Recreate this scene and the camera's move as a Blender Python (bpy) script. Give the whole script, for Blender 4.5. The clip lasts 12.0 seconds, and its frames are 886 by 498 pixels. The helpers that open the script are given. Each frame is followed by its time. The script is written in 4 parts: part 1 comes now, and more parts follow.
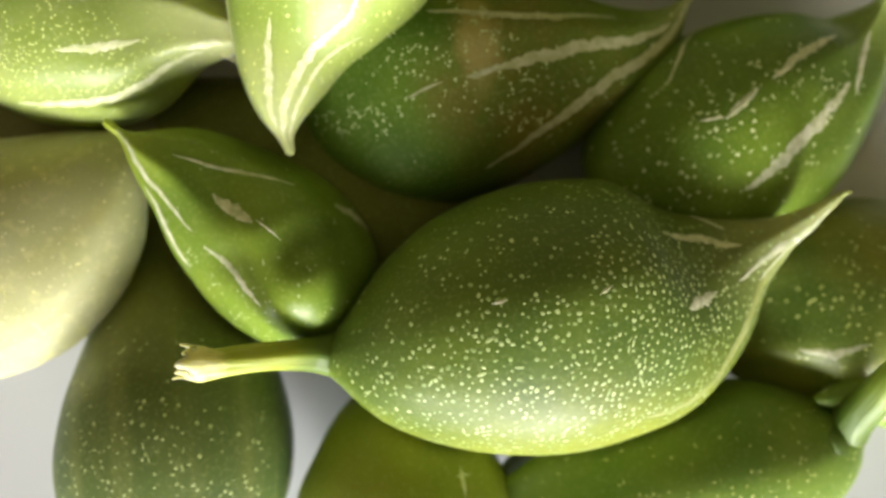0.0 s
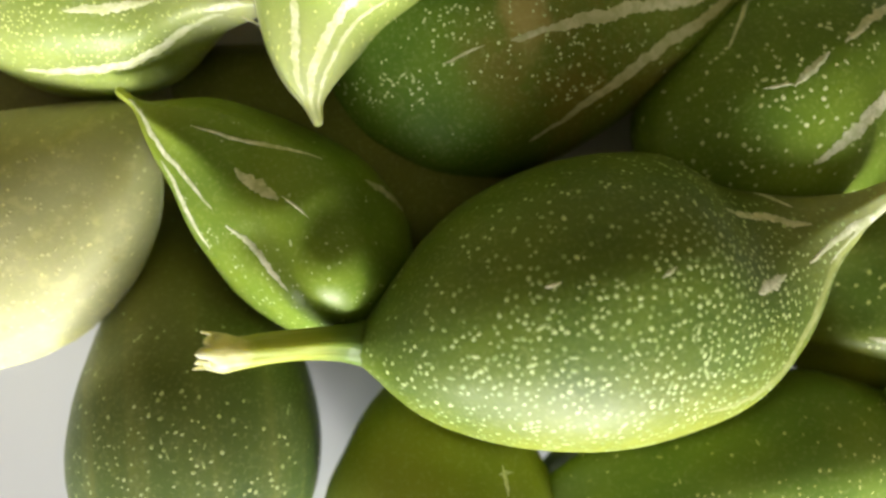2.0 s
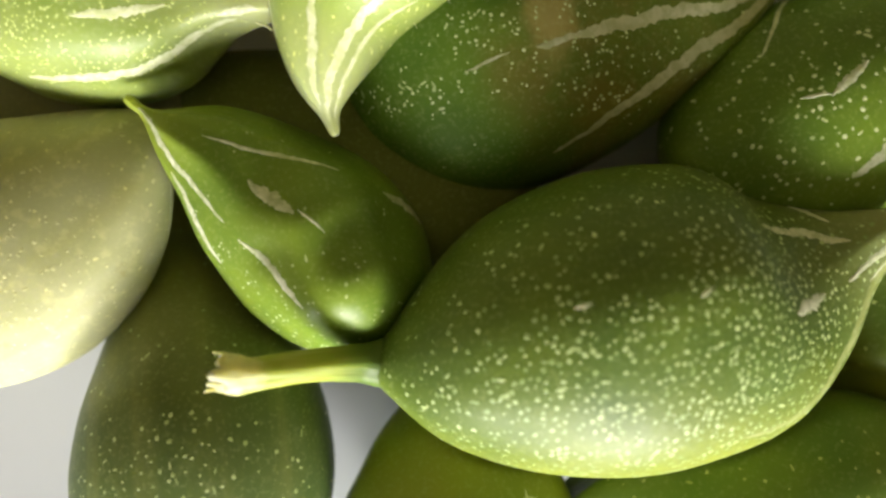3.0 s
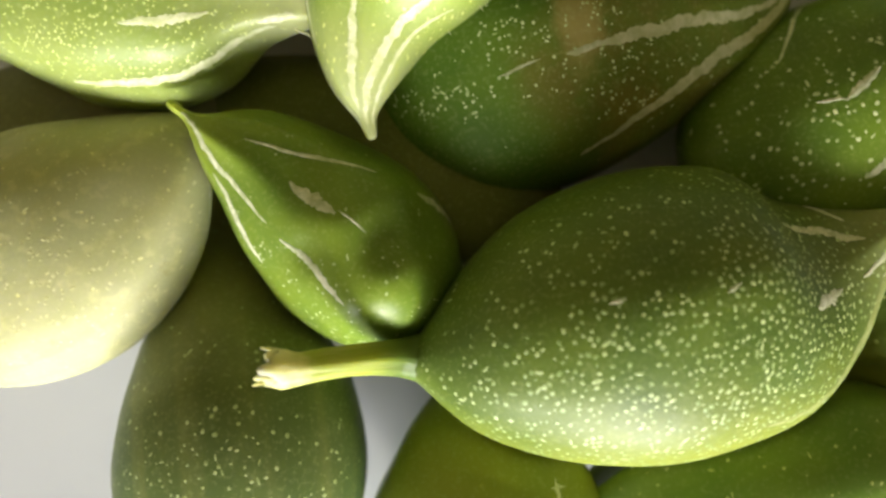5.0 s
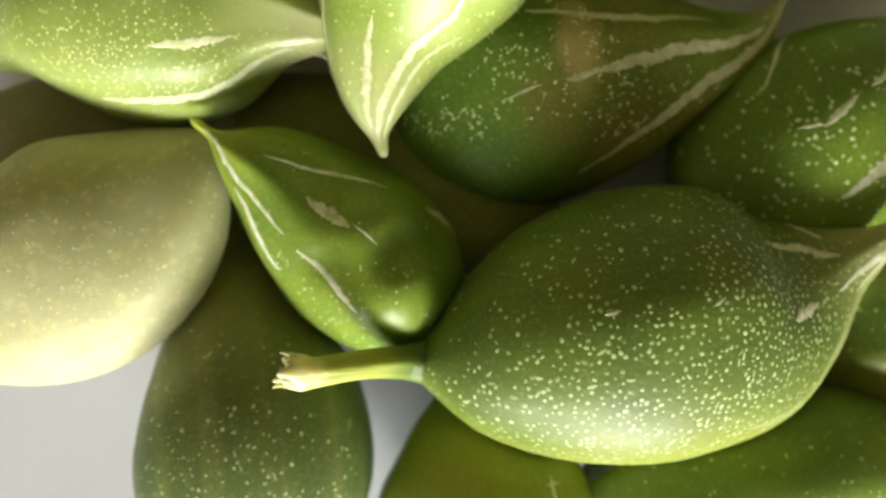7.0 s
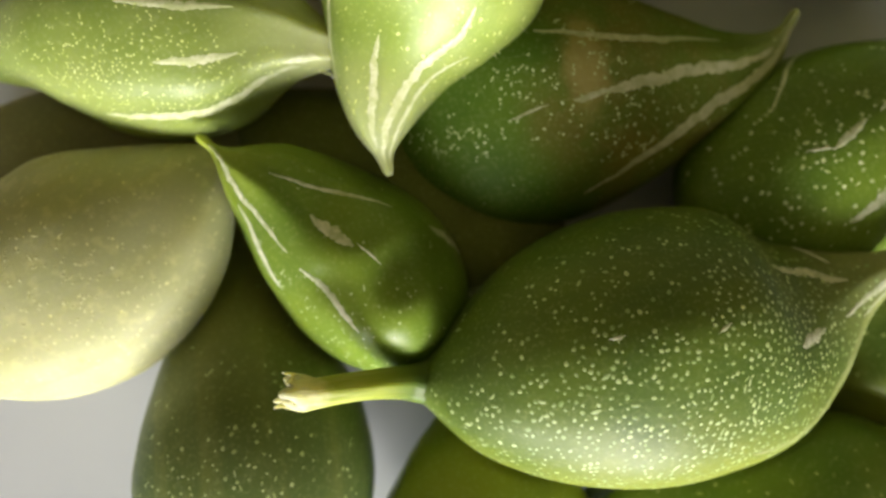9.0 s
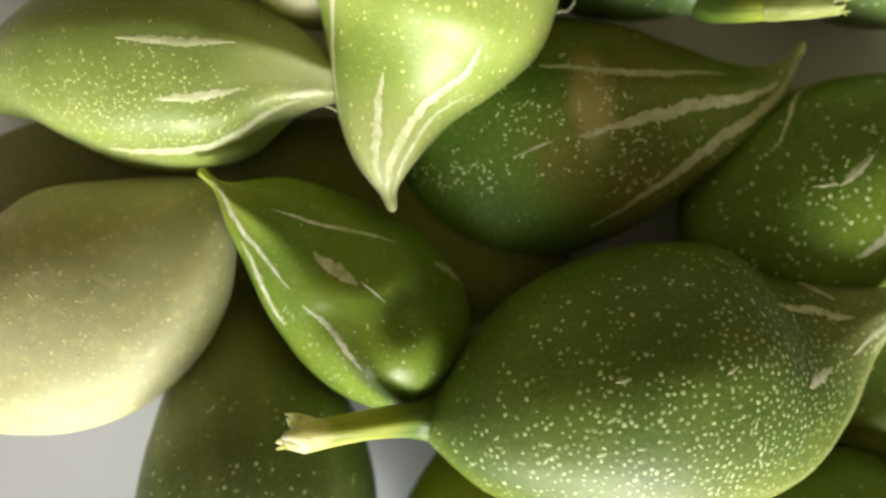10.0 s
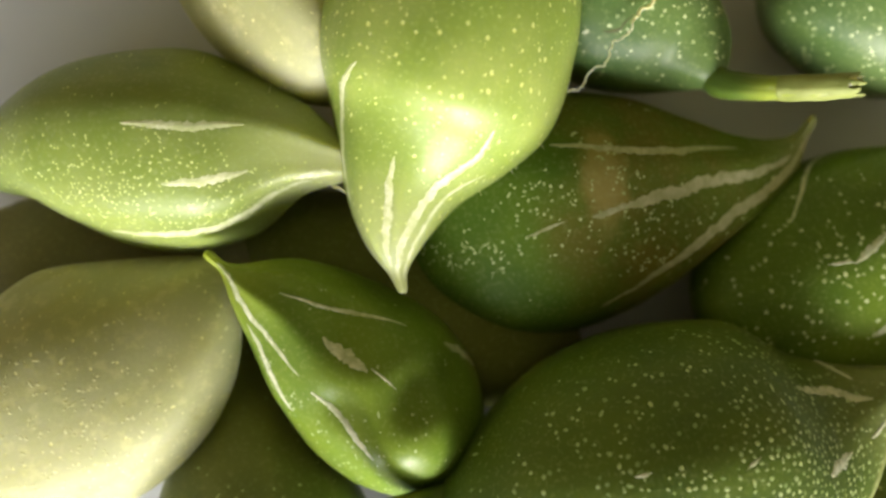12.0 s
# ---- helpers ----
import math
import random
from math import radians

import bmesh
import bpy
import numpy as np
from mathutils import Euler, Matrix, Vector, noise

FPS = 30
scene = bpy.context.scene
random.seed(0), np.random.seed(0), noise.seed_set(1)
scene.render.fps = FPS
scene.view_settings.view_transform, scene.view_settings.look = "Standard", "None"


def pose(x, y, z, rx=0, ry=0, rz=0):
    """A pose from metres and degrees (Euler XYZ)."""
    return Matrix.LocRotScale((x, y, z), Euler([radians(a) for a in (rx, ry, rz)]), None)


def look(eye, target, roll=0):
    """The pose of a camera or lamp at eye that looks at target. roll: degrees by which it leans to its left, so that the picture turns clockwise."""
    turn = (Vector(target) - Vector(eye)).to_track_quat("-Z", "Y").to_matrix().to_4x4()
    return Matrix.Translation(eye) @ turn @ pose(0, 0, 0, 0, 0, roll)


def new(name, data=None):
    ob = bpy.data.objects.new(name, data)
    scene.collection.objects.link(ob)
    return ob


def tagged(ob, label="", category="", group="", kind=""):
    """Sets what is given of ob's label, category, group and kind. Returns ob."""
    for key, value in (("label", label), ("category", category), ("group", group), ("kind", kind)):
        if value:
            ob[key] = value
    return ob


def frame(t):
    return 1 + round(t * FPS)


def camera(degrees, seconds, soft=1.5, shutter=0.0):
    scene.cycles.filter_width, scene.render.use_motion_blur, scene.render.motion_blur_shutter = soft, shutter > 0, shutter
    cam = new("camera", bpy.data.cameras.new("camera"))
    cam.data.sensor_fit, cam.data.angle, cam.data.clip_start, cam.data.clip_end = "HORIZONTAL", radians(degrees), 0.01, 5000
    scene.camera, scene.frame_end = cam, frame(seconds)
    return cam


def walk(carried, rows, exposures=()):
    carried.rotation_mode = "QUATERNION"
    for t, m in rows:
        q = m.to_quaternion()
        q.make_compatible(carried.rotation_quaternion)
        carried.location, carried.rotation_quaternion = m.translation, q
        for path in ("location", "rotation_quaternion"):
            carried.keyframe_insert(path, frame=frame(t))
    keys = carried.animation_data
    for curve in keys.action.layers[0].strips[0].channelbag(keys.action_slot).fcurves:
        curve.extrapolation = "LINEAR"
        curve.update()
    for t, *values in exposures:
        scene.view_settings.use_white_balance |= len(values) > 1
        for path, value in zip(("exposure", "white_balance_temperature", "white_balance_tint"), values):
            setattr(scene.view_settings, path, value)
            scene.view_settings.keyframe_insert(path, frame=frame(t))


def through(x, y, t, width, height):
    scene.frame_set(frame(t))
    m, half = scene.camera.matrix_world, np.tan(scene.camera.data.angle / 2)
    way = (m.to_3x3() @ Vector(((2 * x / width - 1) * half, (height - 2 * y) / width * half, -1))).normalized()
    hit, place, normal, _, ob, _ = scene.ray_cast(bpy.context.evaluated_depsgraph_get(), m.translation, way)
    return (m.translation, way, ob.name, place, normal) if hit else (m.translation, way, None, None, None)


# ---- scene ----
cam = camera(60, 12.0, soft=2.7)
cam.data.dof.use_dof = True
cam.data.dof.focus_distance, cam.data.dof.aperture_fstop = 0.079, 11.0
walk(cam, [
    (0, pose(0.01243, -0.00155, 0.11094, 0.708, 0.549, -0.592)),
    (0.5, pose(0.01200, -0.00265, 0.10950, 0.649, 0.814, -0.706)),
    (1, pose(0.01090, -0.00272, 0.10752, 0.176, 0.938, -0.688)),
    (1.5, pose(0.00986, -0.00257, 0.10573, -0.136, 1.036, -0.628)),
    (2, pose(0.00886, -0.00223, 0.10380, -0.261, 1.206, -0.597)),
    (2.5, pose(0.00815, -0.00164, 0.10190, -0.323, 1.535, -0.630)),
    (3, pose(0.00679, -0.00081, 0.10038, -0.111, 1.352, -0.389)),
    (3.2, pose(0.00615, -0.00059, 0.09995, 0.390, 1.286, -0.020)),
    (4.8, pose(0.00199, -0.00065, 0.10256, -0.007, 0.528, -0.126)),
    (5, pose(0.00180, -0.00084, 0.10357, -0.152, 0.305, -0.580)),
    (5.5, pose(0.00221, -0.00176, 0.10775, -0.288, -0.199, -0.503)),
    (6, pose(0.00160, -0.00099, 0.10943, -0.466, -0.468, -0.356)),
    (6.5, pose(0.00042, 0.00037, 0.10933, -0.633, -0.638, -0.082)),
    (7, pose(-0.00032, 0.00120, 0.10914, -0.621, -0.656, 0.121)),
    (9, pose(-0.00042, 0.00269, 0.10855, -0.131, -0.397, 0.803)),
    (9.5, pose(-0.00046, 0.00434, 0.10833, -0.008, -0.341, 0.979)),
    (10, pose(-0.00110, 0.00686, 0.10789, -0.204, -0.506, 0.983)),
    (10.5, pose(-0.00181, 0.00899, 0.10766, -0.015, -0.851, 0.914)),
    (11, pose(-0.00248, 0.01072, 0.10767, 0.480, -1.270, 0.816)),
    (11.5, pose(-0.00310, 0.01229, 0.10696, 1.045, -1.411, 0.813)),
    (12, pose(-0.00342, 0.01346, 0.10629, 1.440, -1.188, 0.698)),
], [(0, 0.88), (5, 0.84), (7, 0.81), (9, 0.60), (10.5, 0.65), (12, 0.77)])

# ---- world and light ----
SUN_ELEVATION, SUN_TURN = 12.5, -13.0
world = bpy.data.worlds.new("daylight")
scene.world = world
world.use_nodes = True
wn = world.node_tree
sky = wn.nodes.new("ShaderNodeTexSky")
sky.sky_type, sky.sun_disc = "NISHITA", False
sky.sun_elevation, sky.sun_rotation = radians(SUN_ELEVATION), radians(180 + SUN_TURN)
wn.links.new(sky.outputs[0], wn.nodes["Background"].inputs["Color"])
wn.nodes["Background"].inputs["Strength"].default_value = 0.145

sun_data = bpy.data.lights.new("sun", "SUN")
sun_data.energy, sun_data.angle, sun_data.color = 1.58, radians(10), (1.0, 0.98, 0.90)
sun = new("sun", sun_data)
toward = Vector((math.sin(radians(SUN_TURN)) * -1, -math.cos(radians(SUN_TURN)), math.tan(radians(SUN_ELEVATION))))
sun.matrix_world = look(toward, (0, 0, 0))

# area lamp added for the bright sky in the unseen window opening
pane_data = bpy.data.lights.new("window_light", "AREA")
pane_data.shape, pane_data.size, pane_data.size_y, pane_data.energy = "RECTANGLE", 1.7, 0.40, 20.0
pane_data.color = (1.0, 1.0, 1.0)
pane = new("window_light", pane_data)
pane.matrix_world = look((-0.05, -1.2, 0.36), (0, 0, 0.02))


# ---- materials ----
class Nodes:
    """Short ways to write a node tree."""

    def __init__(self, name):
        self.mat = bpy.data.materials.new(name)
        self.mat.use_nodes = True
        self.tree = self.mat.node_tree
        self.skin = self.tree.nodes["Principled BSDF"]

    def add(self, kind, **inputs):
        node = self.tree.nodes.new("ShaderNode" + kind)
        for key, value in inputs.items():
            self.put(node.inputs[int(key[1:]) if key[1:].isdigit() else key.replace("_", " ")], value)
        return node

    def put(self, socket, value):
        if isinstance(value, bpy.types.NodeSocket):
            self.tree.links.new(value, socket)
        else:
            socket.default_value = value

    def maths(self, how, a, b=0.0, c=0.0, clamp=False):
        node = self.add("Math", _0=a, _1=b, _2=c)
        node.operation, node.use_clamp = how, clamp
        return node.outputs[0]

    def mix(self, factor, a, b):
        node = self.add("Mix")
        node.data_type = "RGBA"
        self.put(node.inputs[0], factor)
        self.put(node.inputs[6], a)
        self.put(node.inputs[7], b)
        return node.outputs[2]

    def ramp(self, value, low, high, to_low=0.0, to_high=1.0):
        node = self.add("MapRange", Value=value, From_Min=low, From_Max=high, To_Min=to_low, To_Max=to_high)
        node.interpolation_type = "SMOOTHSTEP"
        return node.outputs[0]

    def noise(self, scale, where, detail=3.0, rough=0.55):
        return self.add("TexNoise", Vector=where, Scale=scale, Detail=detail, Roughness=rough).outputs["Fac"]

    def attribute(self, name):
        node = self.add("Attribute")
        node.attribute_name = name
        return node.outputs["Fac"]


def rgb(r, g, b):
    return (r, g, b, 1.0)


def fruit_skin(name, deep, light, tip, dots=0.0, spacing=0.0012, dot_size=0.18, gloss=0.37, brown=0.0, through=0.25,
               dot=rgb(0.60, 0.66, 0.30), clumps=0.5, mottled=0.0, fade=(1.2, 1.5), sheen=0.34, tip_from=0.72, lit_flank=None, scatter=0.0016, stains=1.0, blue=0.25, band=rgb(0.40, 0.38, 0.14)):
    """Waxy skin: green in two tones, paler towards the beak, with specks, bands and brown scars where told."""
    n = Nodes(name)
    place = n.add("TexCoord").outputs["Object"]
    flat = n.add("UVMap").outputs["UV"]
    along = n.attribute("along")
    # two tones in large soft patches, with fine lengthwise grain
    patches = n.noise(70, place, 2.0)
    grain = n.add("TexNoise", Vector=n.add("Mapping", Vector=flat, Scale=(90, 900, 1)).outputs[0], Scale=1.0, Detail=4.0).outputs["Fac"]
    tone = n.ramp(n.maths("ADD", patches, n.maths("MULTIPLY", n.maths("SUBTRACT", grain, 0.5), 0.15)), 0.30, 0.70)
    colour = n.mix(tone, deep, light)
    colour = n.mix(n.ramp(along, tip_from, 1.0, 0.0, 0.85), colour, tip)
    if lit_flank:
        # the window-facing flank painted yellower and lighter, as if lit, with an uneven border
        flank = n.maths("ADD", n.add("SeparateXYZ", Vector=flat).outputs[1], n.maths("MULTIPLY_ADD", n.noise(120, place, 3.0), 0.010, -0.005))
        colour = n.mix(n.ramp(flank, 0.004, 0.019), colour, lit_flank)
    if mottled:
        # faint lengthwise bands and small brownish stains
        bands = n.add("TexNoise", Vector=n.add("Mapping", Vector=flat, Scale=(14, 230, 1)).outputs[0], Scale=1.0, Detail=3.0).outputs["Fac"]
        colour = n.mix(n.ramp(bands, 0.45, 0.7, 0.0, 0.5 * mottled), colour, band)
        stain = n.ramp(n.noise(230, place, 5.0, 0.7), 0.60, 0.72, 0.0, 0.7 * mottled * stains)
        colour = n.mix(stain, colour, n.mix(0.5, band, rgb(0.26, 0.18, 0.04)))
        pale = n.ramp(n.noise(600, place, 3.0), 0.52, 0.7, 0.0, 0.6 * mottled * stains)
        colour = n.mix(pale, colour, dot)
    if brown:
        # a brown band round the middle, mottled, with one clear orange-brown blotch
        band = n.maths("MULTIPLY", n.ramp(n.maths("ADD", along, n.maths("MULTIPLY_ADD", patches, 0.3, -0.15)), 0.30, 0.44), n.ramp(along, 0.98, 0.6))
        mottle = n.ramp(n.noise(160, place, 4.0, 0.65), 0.35, 0.65, 0.35, 1.0)
        colour = n.mix(n.maths("MULTIPLY", n.maths("MULTIPLY", band, mottle), 0.85 * brown), colour, rgb(0.175, 0.148, 0.032))
        aim = n.add("VectorMath", _0=flat, _1=(0.0238, -0.0028, 0))
        aim.operation = "SUBTRACT"
        squeezed = n.add("VectorMath", _0=aim.outputs[0], _1=(1.25, 0.5, 1))
        squeezed.operation = "MULTIPLY"
        far = n.add("VectorMath", _0=squeezed.outputs[0])
        far.operation = "LENGTH"
        blotch = n.ramp(n.maths("ADD", far.outputs["Value"], n.maths("MULTIPLY_ADD", n.noise(500, place, 4.0), 0.003, -0.0015)), 0.0042, 0.0014)
        colour = n.mix(n.maths("MULTIPLY", blotch, 0.75 * brown), colour, rgb(0.38, 0.31, 0.11))
    # fine pale grain all over
    colour = n.mix(n.ramp(n.noise(1900, place, 2.0, 0.6), 0.50, 0.72, 0.0, 0.13), colour, dot)
    # specks under the skin: one in most cells of a loose net, each of its own size
    spot = 0.0
    if dots:
        shift = n.add("VectorMath", _0=n.add("TexNoise", Vector=flat, Scale=900.0).outputs["Color"], _1=(0.0005, 0.0005, 0))
        shift.operation = "MULTIPLY"
        cells = n.add("TexVoronoi", Vector=n.add("VectorMath", _0=flat, _1=shift.outputs[0]).outputs[0], Scale=1.0 / spacing, Randomness=1.0)
        cells.voronoi_dimensions = "2D"
        chance = n.add("SeparateColor", Color=cells.outputs["Color"])
        amount = n.ramp(n.noise(150, place, 2.0), 0.5 - clumps * 0.4, 0.5 + clumps * 0.25, dots * 0.25, min(1.0, dots * 1.25))
        there = n.maths("LESS_THAN", chance.outputs[0], amount)
        reach = n.maths("MULTIPLY_ADD", chance.outputs[1], dot_size * 0.75, dot_size * 0.5)
        spot = n.maths("MULTIPLY", n.ramp(n.maths("SUBTRACT", reach, cells.outputs["Distance"]), -0.02, 0.06), there)
        fine = n.add("TexVoronoi", Vector=flat, Scale=2.3 / spacing)
        fine.voronoi_dimensions = "2D"
        fleck = n.maths("MULTIPLY", n.ramp(fine.outputs["Distance"], 0.20, 0.08), n.maths("LESS_THAN", n.add("SeparateColor", Color=fine.outputs["Color"]).outputs[2], 0.22 * dots))
        spot = n.maths("MAXIMUM", spot, n.maths("MULTIPLY", fleck, 0.6))
        spot = n.maths("MULTIPLY", n.maths("MULTIPLY", spot, n.ramp(along, 0.02, 0.10)), n.ramp(along, fade[0], fade[1], 1.0, 0.15))
        colour = n.mix(n.maths("MULTIPLY", spot, 0.9), colour, dot)
    n.put(n.skin.inputs["Base Color"], colour)
    n.put(n.skin.inputs["Roughness"], n.maths("MULTIPLY_ADD", n.noise(400, place), 0.16, gloss - 0.06))
    n.put(n.skin.inputs["Specular IOR Level"], sheen)
    n.put(n.skin.inputs["Subsurface Weight"], through)
    n.put(n.skin.inputs["Subsurface Radius"], (1.0, 1.0, blue))
    n.put(n.skin.inputs["Subsurface Scale"], scatter)
    height = n.maths("ADD", n.maths("MULTIPLY", grain, 0.35), n.maths("MULTIPLY", spot, 0.6))
    height = n.maths("ADD", height, n.maths("MULTIPLY", n.noise(1500, place), 0.3))
    n.put(n.skin.inputs["Normal"], n.add("Bump", Strength=0.25, Distance=0.0003, Height=height).outputs[0])
    return n.mat


def stalk_skin(name, fresh, dry, start=0.35, stop=0.8):
    """A stalk that turns from fresh green to dry and fibrous towards its torn end."""
    n = Nodes(name)
    flat, along = n.add("UVMap").outputs["UV"], n.attribute("along")
    fibre = n.add("TexNoise", Vector=n.add("Mapping", Vector=flat, Scale=(220, 2600, 1)).outputs[0], Scale=1.0, Detail=4.0).outputs["Fac"]
    blotch = n.noise(350, n.add("TexCoord").outputs["Object"], 3.0)
    root = n.ramp(along, 0.32, 0.66)
    age = n.ramp(n.maths("ADD", along, n.maths("MULTIPLY_ADD", blotch, 0.4, -0.2)), start, stop)
    colour = n.mix(age, n.mix(root, rgb(0.095, 0.16, 0.018), fresh), dry)
    colour = n.mix(n.maths("MULTIPLY", n.ramp(fibre, 0.45, 0.75, 0.0, 0.35), root), colour, rgb(0.55, 0.52, 0.25))
    n.put(n.skin.inputs["Base Color"], colour)
    n.put(n.skin.inputs["Roughness"], 0.5)
    n.put(n.skin.inputs["Subsurface Weight"], 0.7)
    n.put(n.skin.inputs["Subsurface Radius"], (1.0, 0.9, 0.3))
    n.put(n.skin.inputs["Subsurface Scale"], 0.003)
    n.put(n.skin.inputs["Normal"], n.add("Bump", Strength=0.5, Distance=0.0002, Height=fibre).outputs[0])
    return n.mat


def plain_skin(name, one, two, scale, rough, bump=0.2, depth=0.0002, through=0.0):
    n = Nodes(name)
    n.put(n.skin.inputs["Subsurface Weight"], through)
    n.put(n.skin.inputs["Subsurface Radius"], (1.0, 0.9, 0.4))
    n.put(n.skin.inputs["Subsurface Scale"], 0.002)
    place = n.add("TexCoord").outputs["Object"]
    fac = n.noise(scale, place, 5.0, 0.6)
    n.put(n.skin.inputs["Base Color"], n.mix(n.ramp(fac, 0.3, 0.7), one, two))
    n.put(n.skin.inputs["Roughness"], n.maths("MULTIPLY_ADD", n.noise(scale * 4, place), 0.15, rough - 0.07))
    n.put(n.skin.inputs["Normal"], n.add("Bump", Strength=bump, Distance=depth, Height=n.noise(scale * 12, place)).outputs[0])
    return n.mat


SKIN_DARK = fruit_skin("dark_green_skin", rgb(0.072, 0.125, 0.0135), rgb(0.125, 0.182, 0.018), rgb(0.36, 0.38, 0.17), tip_from=0.7, lit_flank=rgb(0.21, 0.25, 0.028), through=0.5, scatter=0.0035, sheen=0.38, gloss=0.45)
SKIN_GLOSSY = fruit_skin("glossy_dark_skin", rgb(0.085, 0.155, 0.014), rgb(0.15, 0.235, 0.022), rgb(0.26, 0.32, 0.09), gloss=0.36)
SKIN_MID = fruit_skin("mid_green_skin", rgb(0.125, 0.21, 0.022), rgb(0.20, 0.29, 0.028), rgb(0.29, 0.34, 0.05), through=0.4, scatter=0.003)
SKIN_PALE = fruit_skin("pale_yellow_skin", rgb(0.385, 0.395, 0.195), rgb(0.465, 0.465, 0.265), rgb(0.38, 0.38, 0.19), dots=0.22, dot_size=0.16,
                       dot=rgb(0.66, 0.65, 0.32), clumps=0.8, mottled=0.9, stains=0.65, gloss=0.5, through=0.9, scatter=0.010, blue=0.5)
SKIN_LIME = fruit_skin("lime_skin", rgb(0.225, 0.315, 0.055), rgb(0.325, 0.395, 0.10), rgb(0.46, 0.50, 0.24), dots=0.6, dot_size=0.17,
                       dot=rgb(0.66, 0.70, 0.25), through=0.45, scatter=0.004, gloss=0.34, sheen=0.34)
SKIN_FLECK = fruit_skin("flecked_lime_skin", rgb(0.180, 0.245, 0.046), rgb(0.260, 0.32, 0.086), rgb(0.44, 0.46, 0.22), tip_from=0.70, dot=rgb(0.56, 0.60, 0.34), through=0.6, scatter=0.007)
SKIN_BROWN = fruit_skin("scarred_skin", rgb(0.080, 0.150, 0.019), rgb(0.120, 0.200, 0.024), rgb(0.34, 0.36, 0.16), tip_from=0.8, brown=1.0, sheen=0.1, gloss=0.5)
SKIN_DULL = fruit_skin("dull_green_skin", rgb(0.070, 0.120, 0.036), rgb(0.115, 0.165, 0.045), rgb(0.38, 0.36, 0.11), stains=0.15, mottled=0.6, band=rgb(0.32, 0.33, 0.10), tip_from=0.3, through=0.4, scatter=0.004)
SKIN_BLUE = fruit_skin("grey_green_skin", rgb(0.075, 0.14, 0.038), rgb(0.125, 0.195, 0.053), rgb(0.18, 0.25, 0.08))
SKIN_YELLOW = fruit_skin("yellow_green_skin", rgb(0.20, 0.255, 0.025), rgb(0.29, 0.335, 0.04), rgb(0.26, 0.29, 0.07), through=0.4, scatter=0.003)
SKIN_OLIVE = fruit_skin("blotched_olive_skin", rgb(0.10, 0.165, 0.02), rgb(0.24, 0.26, 0.045), rgb(0.26, 0.29, 0.07), through=0.4, scatter=0.003)
SKIN_FRESH = fruit_skin("fresh_green_skin", rgb(0.12, 0.215, 0.03), rgb(0.20, 0.295, 0.045), rgb(0.22, 0.31, 0.08), through=0.4, scatter=0.003)
# dark olive that carries the shade of the gap under the heap
SKIN_GAP_SHADE = fruit_skin("gap_shade_olive", rgb(0.14, 0.155, 0.04), rgb(0.175, 0.19, 0.05), rgb(0.16, 0.17, 0.05), gloss=0.55, sheen=0.1)
# brownish olive standing in for the floor in shade
SKIN_FLOOR_SHADE = fruit_skin("floor_shade_brown", rgb(0.20, 0.19, 0.10), rgb(0.24, 0.23, 0.125), rgb(0.22, 0.21, 0.11), gloss=0.6, sheen=0.1)
def dot_skin(name, one, two, rough=0.4):
    """Pale corky dots, each a shade of its own."""
    n = Nodes(name)
    n.put(n.skin.inputs["Base Color"], n.mix(n.add("NewGeometry").outputs["Random Per Island"], one, two))
    n.put(n.skin.inputs["Roughness"], rough)
    return n.mat


def scar_skin(name, one, two):
    """Thin pale corky tissue, worn in patches."""
    n = Nodes(name)
    place = n.add("TexCoord").outputs["Object"]
    worn = n.ramp(n.noise(900, place, 5.0, 0.7), 0.38, 0.62)
    n.put(n.skin.inputs["Base Color"], n.mix(n.maths("MULTIPLY", worn, n.ramp(n.noise(220, place), 0.3, 0.6, 0.4, 1.0)), two, one))
    n.put(n.skin.inputs["Roughness"], n.maths("MULTIPLY_ADD", n.noise(1500, place), 0.25, 0.3))
    n.put(n.skin.inputs["Normal"], n.add("Bump", Strength=0.4, Distance=0.0001, Height=n.noise(2500, place)).outputs[0])
    return n.mat


DOT_WHITE = dot_skin("white_dots", rgb(0.36, 0.44, 0.18), rgb(0.62, 0.68, 0.38))
DOT_GREEN = dot_skin("green_white_dots", rgb(0.34, 0.42, 0.16), rgb(0.52, 0.60, 0.30))
DOT_LIME = dot_skin("lime_dots", rgb(0.40, 0.46, 0.12), rgb(0.60, 0.65, 0.25))
DOT_CREAM = dot_skin("cream_dots", rgb(0.46, 0.46, 0.22), rgb(0.58, 0.58, 0.31))
DOT_SOFT = dot_skin("soft_green_dots", rgb(0.24, 0.34, 0.10), rgb(0.50, 0.60, 0.27))
SCAR_WHITE = scar_skin("white_scar", rgb(0.72, 0.72, 0.56), rgb(0.42, 0.46, 0.26))
SCAR_LIME = scar_skin("lime_scar", rgb(0.64, 0.66, 0.42), rgb(0.48, 0.52, 0.24))
SCAR_CREAM = scar_skin("cream_scar", rgb(0.58, 0.59, 0.38), rgb(0.42, 0.46, 0.22))
SCAR_RIM = scar_skin("rim_scar", rgb(0.34, 0.37, 0.16), rgb(0.25, 0.29, 0.08))
SCAR_DIM = scar_skin("dim_scar", rgb(0.52, 0.52, 0.34), rgb(0.36, 0.37, 0.19))
STALK = stalk_skin("stalk", rgb(0.30, 0.36, 0.035), rgb(0.62, 0.60, 0.30), 0.80, 0.97)
STALK_GREEN = stalk_skin("green_stalk", rgb(0.22, 0.32, 0.03), rgb(0.33, 0.38, 0.06), 0.6, 1.2)
DRY = plain_skin("dry_fibre", rgb(0.66, 0.62, 0.32), rgb(0.60, 0.56, 0.28), 400, 0.6, 0.3, through=0.8)
